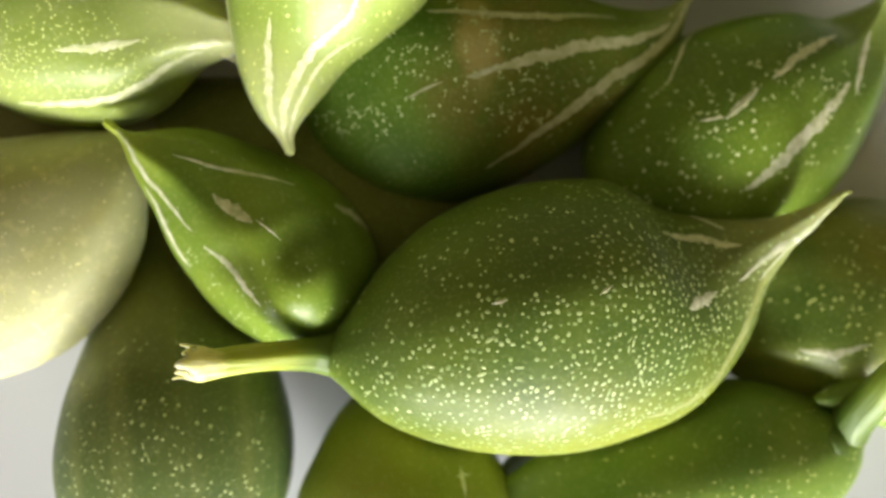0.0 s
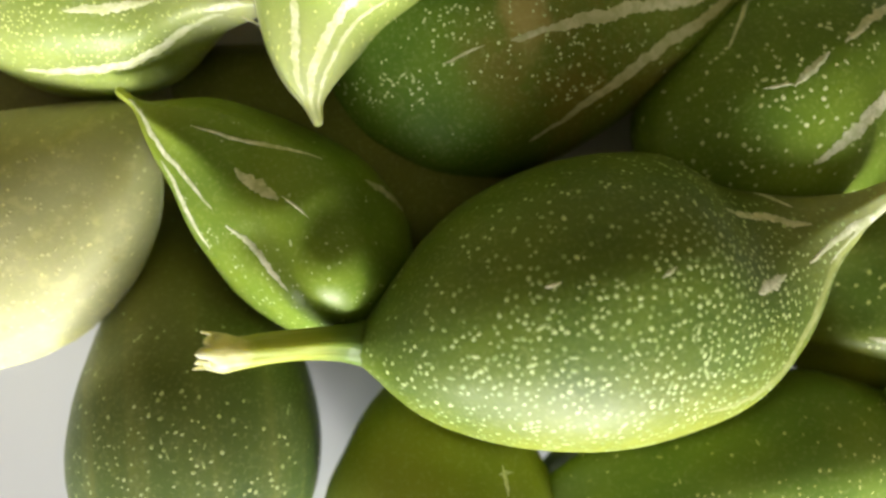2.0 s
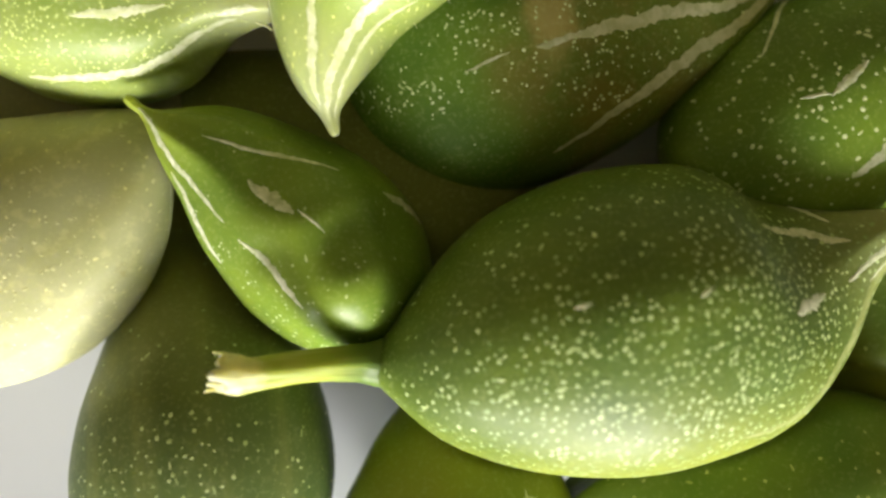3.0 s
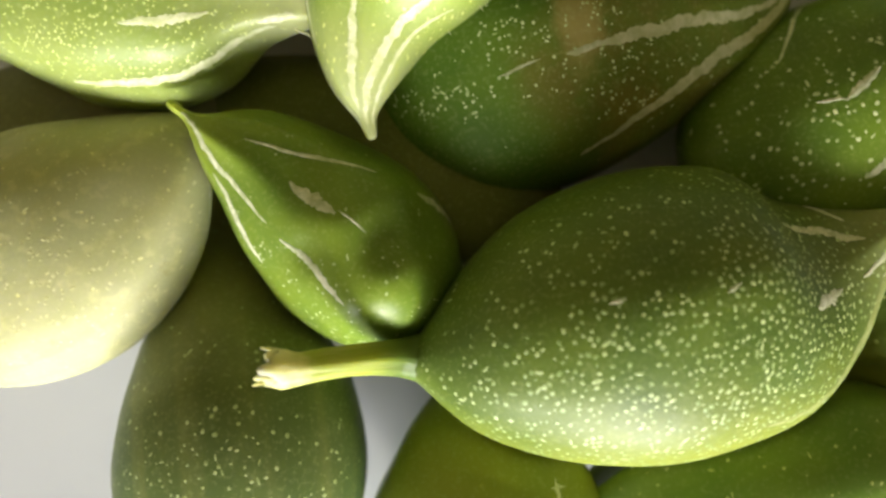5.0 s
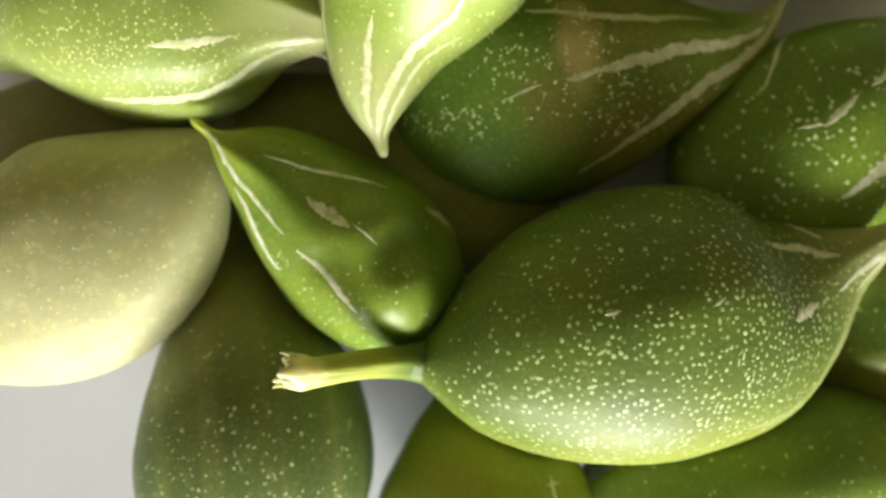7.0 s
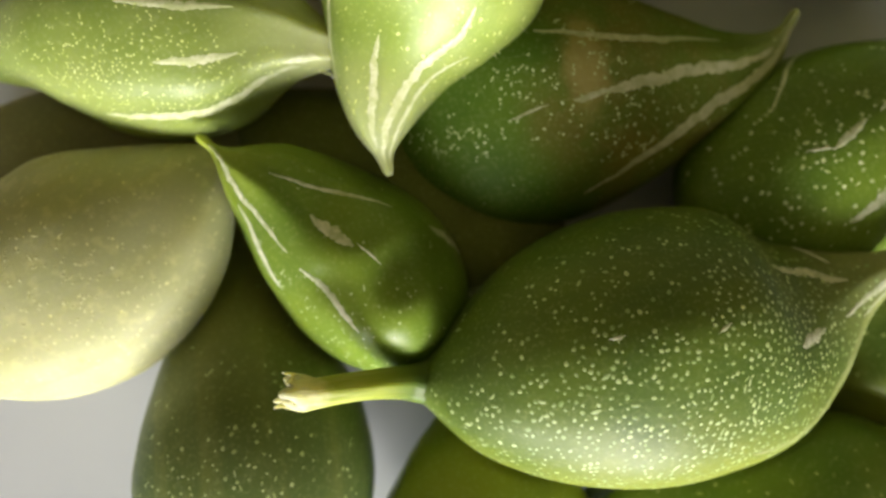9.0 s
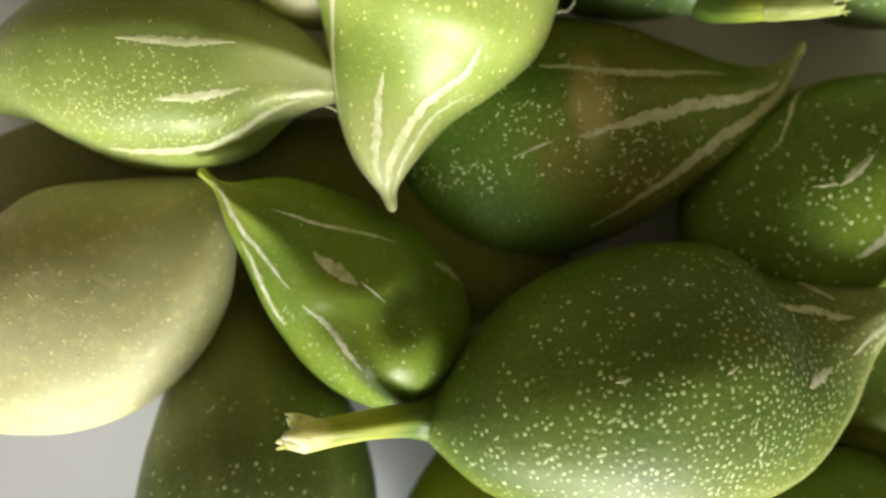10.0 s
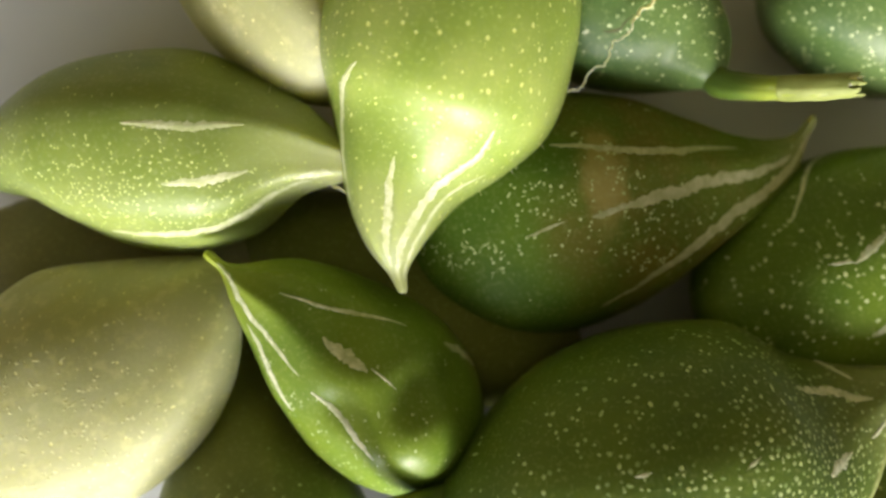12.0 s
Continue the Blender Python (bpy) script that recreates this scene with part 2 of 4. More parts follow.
CRACK = plain_skin("dark_crack", rgb(0.05, 0.06, 0.02), rgb(0.11, 0.12, 0.04), 900, 0.7, 0.3)
STRAW = plain_skin("dry_sleeve", rgb(0.21, 0.25, 0.05), rgb(0.28, 0.31, 0.085), 500, 0.6, 0.4)
WALL = plain_skin("beige_wall", rgb(0.56, 0.50, 0.28), rgb(0.52, 0.46, 0.26), 6, 0.8, 0.15, 0.001)
CEILING = plain_skin("cream_ceiling", rgb(0.50, 0.475, 0.26), rgb(0.46, 0.435, 0.235), 6, 0.8, 0.15, 0.001)
TABLE = plain_skin("white_table", rgb(0.575, 0.59, 0.635), rgb(0.545, 0.56, 0.605), 25, 0.42, 0.08)


# ---- shape of a fruit ----
def hermite(knots, values, at):
    """A smooth curve through the values at the knots, with no overshoot to speak of."""
    knots, values = np.asarray(knots, float), np.asarray(values, float)
    step = np.diff(knots)[:, None]
    slope = np.diff(values, axis=0) / step
    tang = np.empty_like(values)
    tang[0], tang[-1] = slope[0], slope[-1]
    tang[1:-1] = (slope[:-1] * step[1:] + slope[1:] * step[:-1]) / (step[1:] + step[:-1])
    k = np.clip(np.searchsorted(knots, at, side="right") - 1, 0, len(knots) - 2)
    h = (knots[k + 1] - knots[k])[:, None]
    s = ((at - knots[k]) / h[:, 0])[:, None]
    return ((2 * s**3 - 3 * s**2 + 1) * values[k] + (s**3 - 2 * s**2 + s) * h * tang[k]
            + (3 * s**2 - 2 * s**3) * values[k + 1] + (s**3 - s**2) * h * tang[k + 1])


def fruit_grid(spine, ribs=6, phase=0.0, low=0.008, high=0.12, rise=(0.55, 0.95), along=200, around=144, seed=0, lobes=(), squash=1.0):
    """Rings of a fruit from its stem end (u = 0) to its tip (u = 1): places, u, angle from the top, radius, length so far."""
    spine = np.asarray(spine, float)
    chord = np.r_[0, np.cumsum(np.linalg.norm(np.diff(spine[:, :3], axis=0), axis=1))]
    u = 0.5 - 0.5 * np.cos(np.linspace(0, np.pi, along))
    u = 0.55 * u + 0.45 * np.linspace(0, 1, along)
    rows = hermite(chord / chord[-1], np.c_[spine[:, :3], spine[:, 3] ** 2], u)
    centre, radius = rows[:, :3], np.sqrt(np.maximum(rows[:, 3], 2e-8))
    tangent = np.gradient(centre, axis=0)
    tangent /= np.linalg.norm(tangent, axis=1, keepdims=True)
    # calm the rings where the spine bends, so that they don't cross
    weight = np.exp(-(((u[:, None] - u[None]) / 0.09) ** 2))
    tangent = weight @ tangent
    tangent /= np.linalg.norm(tangent, axis=1, keepdims=True)
    up = np.array([0, 0, 1.0]) - tangent * tangent[:, 2:3]
    up /= np.linalg.norm(up, axis=1, keepdims=True)
    side = np.cross(tangent, up)
    v = np.linspace(-np.pi, np.pi, around, endpoint=False)
    s = np.clip((u - rise[0]) / (rise[1] - rise[0]), 0, 1)
    amp = low + (high - low) * s * s * (3 - 2 * s)
    ridge = np.cos(ribs * (v + phase)) + 0.2 * np.cos(2 * ribs * (v + phase))
    lump = (0.012 * np.sin(2 * v[None] + 5 * u[:, None] + seed) + 0.008 * np.sin(3 * v[None] - 9 * u[:, None] + 2 * seed)
            + 0.004 * np.sin(7 * v[None] + 16 * u[:, None] + 3 * seed))
    r = radius[:, None] * (1 + amp[:, None] * ridge[None] + lump)
    length = np.linalg.norm(np.diff(centre, axis=0), axis=1).sum()
    for u0, v0, size, height in lobes:
        far = np.hypot((u - u0)[:, None] * length, (v - v0)[None] * radius[:, None])
        r = r + height * np.exp(-((far / size) ** 2))
    places = centre[:, None] + r[..., None] * (squash * np.cos(v)[None, :, None] * up[:, None] + np.sin(v)[None, :, None] * side[:, None])
    run = np.r_[0, np.cumsum(np.linalg.norm(np.diff(centre, axis=0), axis=1))]
    return places, u, v, radius, run


# ---- building ----
def mesh_of_rings(name, places, along, run, across):
    """One closed mesh from rings of places, with a flat map in metres and the ring's share of the length."""
    rings, around = places.shape[:2]
    verts = np.concatenate([places.reshape(-1, 3), places[0].mean(0)[None], places[-1].mean(0)[None]])
    faces, first, last = [], rings * around, rings * around + 1
    for a in range(rings - 1):
        for b in range(around):
            c = (b + 1) % around
            faces.append((a * around + b, (a + 1) * around + b, (a + 1) * around + c, a * around + c))
    for b in range(around):
        c = (b + 1) % around
        faces.append((first, b, c))
        faces.append((last, (rings - 1) * around + c, (rings - 1) * around + b))
    me = bpy.data.meshes.new(name)
    me.from_pydata(verts.tolist(), [], faces)
    me.polygons.foreach_set("use_smooth", [True] * len(me.polygons))
    me.attributes.new("along", "FLOAT", "POINT").data.foreach_set("value", np.r_[np.repeat(along, around), 0.0, 1.0])
    angle = np.linspace(-np.pi, np.pi, around, endpoint=False)
    flat = np.stack([np.repeat(run, around), (across[:, None] * angle[None]).ravel()], 1)
    flat = np.concatenate([flat, [[run[0], 0], [run[-1], 0]]])
    loops = np.empty(len(me.loops), int)
    me.loops.foreach_get("vertex_index", loops)
    uv = me.uv_layers.new(name="flat")
    uv.data.foreach_set("uv", flat[loops].ravel())
    me.validate()
    return me


def part(name, me, material, parent=None, label=""):
    ob = new(name, me)
    me.materials.append(material)
    ob.parent = parent
    return tagged(ob, label)


class Skin:
    """The grid of a fruit's skin, to lay things on it: the place and the outward way at any share of the length and any angle from the top."""

    def __init__(self, places, u, radius, run):
        self.places, self.u, self.radius, self.length = places, u, radius, run[-1]
        self.middle = places.mean(1)

    def at(self, u, v):
        a = np.interp(u, self.u, np.arange(len(self.u)))
        b = (np.asarray(v) + np.pi) / math.tau * self.places.shape[1]
        i, j = np.minimum(np.floor(a).astype(int), len(self.u) - 2), np.floor(b).astype(int)
        s, t, n = (a - i)[..., None], (b - j)[..., None], self.places.shape[1]
        p00, p01 = self.places[i, j % n], self.places[i, (j + 1) % n]
        p10, p11 = self.places[i + 1, j % n], self.places[i + 1, (j + 1) % n]
        spot = (1 - s) * ((1 - t) * p00 + t * p01) + s * ((1 - t) * p10 + t * p11)
        out = np.cross((1 - t) * (p10 - p00) + t * (p11 - p01), (1 - s) * (p01 - p00) + s * (p11 - p10))
        out /= np.maximum(np.linalg.norm(out, axis=-1, keepdims=True), 1e-12)
        centre = (1 - s) * self.middle[i] + s * self.middle[i + 1]
        return spot, np.where(((spot - centre) * out).sum(-1, keepdims=True) < 0, -out, out)


def smooth_mesh(name, verts, faces):
    me = bpy.data.meshes.new(name)
    me.from_pydata(np.asarray(verts).tolist(), [], faces)
    me.polygons.foreach_set("use_smooth", [True] * len(me.polygons))
    return me


def scar(skin, chain, seed):
    """A thin raised strip with ragged edges that runs over the skin; chain: (u, v, half width) from end to end."""
    chain = np.asarray(chain, float)
    reach = np.r_[0, np.cumsum(np.hypot(np.diff(chain[:, 0]) * skin.length, np.diff(chain[:, 1]) * 0.008))]
    steps = int(np.clip(reach[-1] / 0.00016, 14, 110))
    s = np.linspace(0, reach[-1], steps)
    u, v, width = (np.interp(s, reach, chain[:, k]) for k in range(3))
    width = 1.15 * np.maximum(width, 0.45 * width.max()) * np.minimum(1, 0.35 + np.minimum(s, reach[-1] - s) / 0.0012)
    radius = np.interp(u, skin.u, skin.radius)
    du, dv = np.gradient(u) * skin.length, np.gradient(v) * radius
    norm = np.maximum(np.hypot(du, dv), 1e-9)
    side_u, side_v = -dv / norm, du / norm
    verts, across = [], (-1.0, -0.55, 0.0, 0.55, 1.0)
    edge = [[noise.noise((k * 0.33, seed * 3.1, side)) + 0.8 * noise.noise((k * 0.62, seed * 5.3, side)) for k in range(steps)] for side in (0.0, 7.0)]
    drift = [0.5 * noise.noise((k * 0.10, seed * 1.7, 3.0)) for k in range(steps)]
    for q, height in zip(across, (-0.02, 0.03, 0.04, 0.03, -0.02)):
        rag = np.array(edge[0 if q < 0 else 1]) * 0.5
        off = width * (q * (1 + rag) + np.array(drift))
        spot, out = skin.at(np.clip(u + off * side_u / skin.length, 0, 1), v + off * side_v / np.maximum(radius, 1e-4))
        verts.append(spot + out * height * 0.001)
    verts = np.stack(verts, 1).reshape(-1, 3)
    faces = [(5 * k + c, 5 * k + c + 1, 5 * k + c + 6, 5 * k + c + 5) for k in range(steps - 1) for c in range(4)]
    return smooth_mesh("pale_streak", verts, faces)


def dotted(skin, count, size, rng, density, gap=2.3, bars=0.08, chains=0.15):
    """Small flat domes strewn over the skin; density(u, v) gives the chance of a dot. Some are drawn out into short bars, some come in chains."""
    verts, faces, taken, tries = [], [], {}, 0
    made, follow = 0, None
    area = np.cumsum(skin.radius * np.gradient(skin.u))
    area /= area[-1]
    while made < count and tries < count * 40:
        tries += 1
        if follow:
            way = rng.uniform(0, math.tau)
            u, v = follow[0] + math.cos(way) * follow[2] / skin.length, follow[1] + math.sin(way) * follow[2] / max(follow[3], 1e-3)
            follow = None
        else:
            u, v = float(np.interp(rng.random(), area, skin.u)), rng.uniform(-2.6, 2.6)
            if rng.random() > density(u, v):
                continue
        if not 0.02 < u < 0.985:
            continue
        (spot,), (out,) = skin.at(np.array([u]), np.array([v]))
        r = size * rng.uniform(0.55, 1.2)
        cell = tuple(int(c // (size * gap)) for c in spot)
        near = [p for a in (-1, 0, 1) for b in (-1, 0, 1) for c in (-1, 0, 1) for p in taken.get((cell[0] + a, cell[1] + b, cell[2] + c), ())]
        if any(np.linalg.norm(spot - p) < size * gap for p in near):
            continue
        taken.setdefault(cell, []).append(spot)
        made += 1
        if rng.random() < chains:
            follow = (u, v, size * gap * 1.08, float(np.interp(u, skin.u, skin.radius)))
        one = np.cross(out, (0.3, 0.2, 1.0))
        one /= np.linalg.norm(one)
        two = np.cross(out, one)
        turn, long = rng.uniform(0, math.tau), rng.uniform(1.6, 2.6) if rng.random() < bars else rng.uniform(1.0, 1.3)
        first = len(verts)
        for share, lift in ((1.0, 0.002), (0.62, 0.028)):
            for k in range(8):
                a = math.tau * k / 8
                reach = r * share * rng.uniform(0.82, 1.12)
                x, y = reach * math.cos(a) * long, reach * math.sin(a) / long ** 0.4
                x, y = x * math.cos(turn) - y * math.sin(turn), x * math.sin(turn) + y * math.cos(turn)
                verts.append(spot + one * x + two * y + out * (lift * 0.001 - (x * x + y * y) / 0.024))
        verts.append(spot + out * 0.00003)
        for k in range(8):
            m = (k + 1) % 8
            faces.append((first + k, first + m, first + 8 + m, first + 8 + k))
            faces.append((first + 8 + k, first + 8 + m, first + 16))
    return smooth_mesh("speckling", verts, faces)


def patches(*spots, base=0.0):
    """A density for dots: soft patches (u, v, reach in u, reach in v, strength) on a thin base, broken up by clumps."""
    def density(u, v):
        best = base
        for u0, v0, du, dv, strength in spots:
            best = max(best, strength * math.exp(-(((u - u0) / du) ** 2) - ((v - v0) / dv) ** 2))
        return best * (0.70 + 0.7 * noise.noise((u * 9, v * 3.5, 0.5)))
    return density


def fruit(spine, material, label, streaks=(), marks=SCAR_WHITE, dots=(), bristles=(), strips=(), broad=1.0, **shape):
    """A pod-like fruit: a skin from stem end to beak, with pale strips, dots, hairs and other strips on it. dots: material, count, size and density."""
    places, u, v, radius, run = fruit_grid(spine, **shape)
    base = new("fruit")
    part("skin", mesh_of_rings("skin", places, u, run, radius), material, base)
    skin, chain, chains = Skin(places, u, radius, run), [], []
    for u0, v0, u1, v1, width0, width1 in streaks:
        if not chain or chain[-1][:2] != (u0, v0):
            chain = [(u0, v0, width0 * broad)]
            chains.append(chain)
        chain.append((u1, v1, width1 * broad))
    for k, chain in enumerate(chains):
        part("pale_streak", scar(skin, chain, k + 1), marks, base, "thin raised pale streak")
    if dots:
        look_of, count, size, density, *more = dots
        part("speckling", dotted(skin, count, size, random.Random(len(label) + count), density, *more), look_of, base, "small raised pale dots")
    for u0, v0, reach, lean in bristles:
        (spot,), (out,) = skin.at(np.array([u0]), np.array([v0]))
        bend = Vector((math.cos(lean), math.sin(lean), 0.4)) * 0.4
        root, out = Vector(spot), Vector(out)
        line = [(*(root + out * (reach * s) + bend * (reach * s * s)), 0.00007 * (1 - 0.8 * s)) for s in (-0.2, 0.0, 0.35, 0.7, 1.0)]
        part("bristle", tube(line, around=6, along=10, rough=0.05), DRY, base, "tiny pale stiff hair")
    for name, look_of, words, chain in strips:
        part(name, scar(skin, chain, 9), look_of, base, words)
    return tagged(base, label, "fruit", "heap of fruits")


def tube(spine, around=28, along=60, rough=0.05, seed=0, torn=0.0, cap=-0.15):
    """A stalk: a tube along the spine with lengthwise grooves; torn: how far, in metres, its end is frayed."""
    spine = np.asarray(spine, float)
    chord = np.r_[0, np.cumsum(np.linalg.norm(np.diff(spine[:, :3], axis=0), axis=1))]
    u = np.linspace(0, 1, along)
    rows = hermite(chord / chord[-1], spine, u)
    centre, radius = rows[:, :3], rows[:, 3]
    tangent = np.gradient(centre, axis=0)
    tangent /= np.linalg.norm(tangent, axis=1, keepdims=True)
    up = np.array([0, 0, 1.0]) - tangent * tangent[:, 2:3]
    up /= np.linalg.norm(up, axis=1, keepdims=True)
    side = np.cross(tangent, up)
    v = np.linspace(-np.pi, np.pi, around, endpoint=False)
    bumps = 1 + rough * (np.sin(5 * v + seed)[None] * 0.6 + np.sin(9 * v + 2 * seed)[None] * 0.4 + 0.5 * np.sin(3 * v[None] + 14 * u[:, None]))
    r = radius[:, None] * bumps
    places = centre[:, None] + r[..., None] * (np.cos(v)[None, :, None] * up[:, None] + np.sin(v)[None, :, None] * side[:, None])
    if torn:
        fray = torn * (np.sin(3 * v + seed) + 0.7 * np.sin(7 * v + 1.7 * seed) + 0.5 * np.sin(11 * v))
        share = np.clip((u - 0.85) / 0.15, 0, 1)[:, None]
        places = places + (share * fray[None])[..., None] * tangent[-1]
    run = np.r_[0, np.cumsum(np.linalg.norm(np.diff(centre, axis=0), axis=1))]
    me = mesh_of_rings("stalk", places, u, run, radius)
    me.vertices[len(me.vertices) - 1].co += Vector(tangent[-1]) * (cap * radius[-1] - torn)
    return me


def shreds(parent, spine, count, reach, flare, seed, width=0.55, material=DRY):
    """Torn strips round the end of a stalk: thin tapering wedges that bend outwards, each a piece of its own."""
    rng = random.Random(seed)
    end, before = Vector(spine[-1][:3]), Vector(spine[-2][:3])
    way = (end - before).normalized()
    up = (Vector((0, 0, 1)) - way * way.z).normalized()
    across, radius = way.cross(up), spine[-1][3]
    for k in range(count):
        angle = math.tau * (k + rng.uniform(-0.3, 0.3)) / count
        long, open_out = reach * rng.uniform(0.3, 1.0), flare * rng.uniform(-0.4, 1.0)
        out = up * math.cos(angle) + across * math.sin(angle)
        round_ = up * -math.sin(angle) + across * math.cos(angle)
        lean = rng.uniform(-0.5, 0.5)
        bm, rows = bmesh.new(), []
        for s in (-0.6, 0.0, 0.35, 0.7, 1.0):
            w = radius * width * (1 - max(s, 0) ** 1.5 * 0.85) * rng.uniform(0.85, 1.1)
            mid = end + way * (long * s) + out * (radius * 0.93 + open_out * max(s, 0) ** 2 * radius) + round_ * (lean * max(s, 0) * radius)
            thick = 0.00022 * (1 - 0.6 * max(s, 0))
            bow = out * (-0.28 * w)
            rows.append([bm.verts.new(p) for p in (mid - round_ * w + bow, mid + out * thick, mid + round_ * w + bow, mid - out * thick)])
        for a, c in zip(rows[:-1], rows[1:]):
            for q in range(4):
                bm.faces.new((a[q], a[(q + 1) % 4], c[(q + 1) % 4], c[q]))
        bm.faces.new(rows[0][::-1])
        bm.faces.new(rows[-1])
        bmesh.ops.recalc_face_normals(bm, faces=bm.faces[:])
        me = bpy.data.meshes.new("shred")
        bm.to_mesh(me)
        bm.free()
        me.polygons.foreach_set("use_smooth", [True] * len(me.polygons))
        part("shred", me, material, parent, "frayed cream-coloured strip")


def dry_point(spine, reach, seed):
    """A dried, slightly curled point that caps a beak, a little wider than the skin it sits on."""
    ends = [Vector(r[:3]) for r in spine[-3:]]
    way = (ends[2] - ends[1]).normalized()
    side = way.cross(Vector((0, 0, 1))).normalized()
    rows = []
    for s, w in ((-1.0, 1.02), (-0.4, 0.8), (0.0, 0.62), (0.5, 0.5), (1.0, 0.3)):
        p = ends[2] + way * (reach * s) + side * (0.25 * reach * max(s, 0) ** 2 * (1 if seed % 2 else -1)) + Vector((0, 0, 0.1 * reach * max(s, 0) ** 2))
        rows.append((p.x, p.y, p.z, w * max(0.0007, spine[-1][3] * 1.1)))
    return tube(rows, around=14, along=16, rough=0.18, seed=seed, torn=0.0002)


# ---- the room: a white floor; unseen plain walls and ceiling added to shape light from a wide opening ----
WEST, EAST, SOUTH, NORTH, TOP, THICK = -1.5, 1.5, -1.2, 1.8, 2.3, 0.12


def slab(name, boxes, material, label):
    """Boxes (x0, x1, y0, y1, z0, z1) that make up one wall round its opening."""
    bm = bmesh.new()
    for x0, x1, y0, y1, z0, z1 in boxes:
        bmesh.ops.create_cube(bm, size=1.0, matrix=Matrix.LocRotScale(((x0 + x1) / 2, (y0 + y1) / 2, (z0 + z1) / 2), None, (x1 - x0, y1 - y0, z1 - z0)))
    me = bpy.data.meshes.new(name)
    bm.to_mesh(me)
    bm.free()
    return tagged(part(name, me, material), label, kind="structure")


slab("floor", [(WEST - THICK, EAST + THICK, SOUTH - THICK, NORTH + THICK, -0.05, 0.0)], TABLE, "smooth white surface under the fruits")
slab("ceiling", [(WEST - THICK, EAST + THICK, SOUTH - THICK, NORTH + THICK, TOP, TOP + 0.1)], CEILING, "unseen plain cream ceiling added to bounce light")
slab("wall_north", [(WEST, EAST, NORTH, NORTH + THICK, 0, TOP)], WALL, "unseen plain beige wall added to bounce light")
slab("wall_east", [(EAST, EAST + THICK, SOUTH - THICK, NORTH + THICK, 0, TOP)], WALL, "unseen plain beige wall added to bounce light")
slab("wall_south", [(WEST, -1.0, SOUTH - THICK, SOUTH, 0, TOP), (1.3, EAST, SOUTH - THICK, SOUTH, 0, TOP),
                    (-1.0, 1.3, SOUTH - THICK, SOUTH, 0, 0.08), (-1.0, 1.3, SOUTH - THICK, SOUTH, 0.64, TOP)], WALL, "unseen beige wall with a wide window opening, added to shape light")
slab("wall_west", [(WEST - THICK, WEST, SOUTH - THICK, NORTH + THICK, 0, TOP)], WALL, "unseen plain beige wall added to bounce light")

# ---- the fruits ----
BIG_STALK = [(0.0035, -0.0127, 0.0207, 0.0060), (0.0019, -0.0128, 0.0208, 0.0046), (0.0004, -0.0128, 0.0209, 0.0034), (-0.0010, -0.0127, 0.0211, 0.0027), (-0.0022, -0.0126, 0.0216, 0.0023), (-0.0034, -0.0124, 0.0224, 0.0020), (-0.0049, -0.0122, 0.0240, 0.0018), (-0.0073, -0.0121, 0.0264, 0.0016), (-0.0105, -0.0122, 0.0286, 0.0015), (-0.0131, -0.0124, 0.0297, 0.0016), (-0.0146, -0.0123, 0.0300, 0.0019), (-0.0153, -0.0122, 0.0301, 0.0018)]
SIDE_STALK = [(0.0587, -0.0245, 0.0145, 0.0042), (0.0608, -0.0233, 0.0150, 0.0030), (0.0610, -0.0217, 0.0170, 0.0024), (0.0618, -0.0186, 0.0202, 0.0020), (0.0631, -0.0155, 0.0226, 0.0018), (0.0662, -0.0126, 0.0232, 0.0017), (0.0688, -0.0105, 0.0241, 0.0017)]
PEELING_STALK = [(0.0291, 0.0375, 0.0166, 0.0017), (0.0303, 0.0355, 0.0184, 0.0017), (0.0322, 0.0343, 0.0212, 0.0015), (0.0346, 0.0335, 0.0243, 0.0013), (0.0372, 0.0331, 0.0265, 0.0013), (0.0403, 0.0329, 0.0285, 0.0012)]
BIG_SPINE = [(-0.0029, -0.0129, 0.0216, 0.0016), (-0.0016, -0.0130, 0.0214, 0.0024), (-0.0004, -0.0129, 0.0212, 0.0038), (0.0011, -0.0128, 0.0210, 0.0056), (0.0032, -0.0126, 0.0207, 0.0079), (0.0066, -0.0120, 0.0203, 0.0107), (0.0125, -0.0109, 0.0192, 0.0140), (0.0209, -0.0093, 0.0176, 0.0162), (0.0296, -0.0080, 0.0160, 0.0160), (0.0379, -0.0066, 0.0150, 0.0140), (0.0437, -0.0043, 0.0160, 0.0096), (0.0478, -0.0014, 0.0178, 0.0051), (0.0512, 0.0007, 0.0194, 0.0026), (0.0546, 0.0029, 0.0209, 0.0013), (0.0573, 0.0052, 0.0224, 0.0004)]
RIM = [(0.52, 0.84, 0.0002), (0.60, 0.90, 0.0006), (0.68, 0.88, 0.0009), (0.75, 0.80, 0.0009), (0.82, 0.72, 0.0007), (0.90, 0.70, 0.0004)]
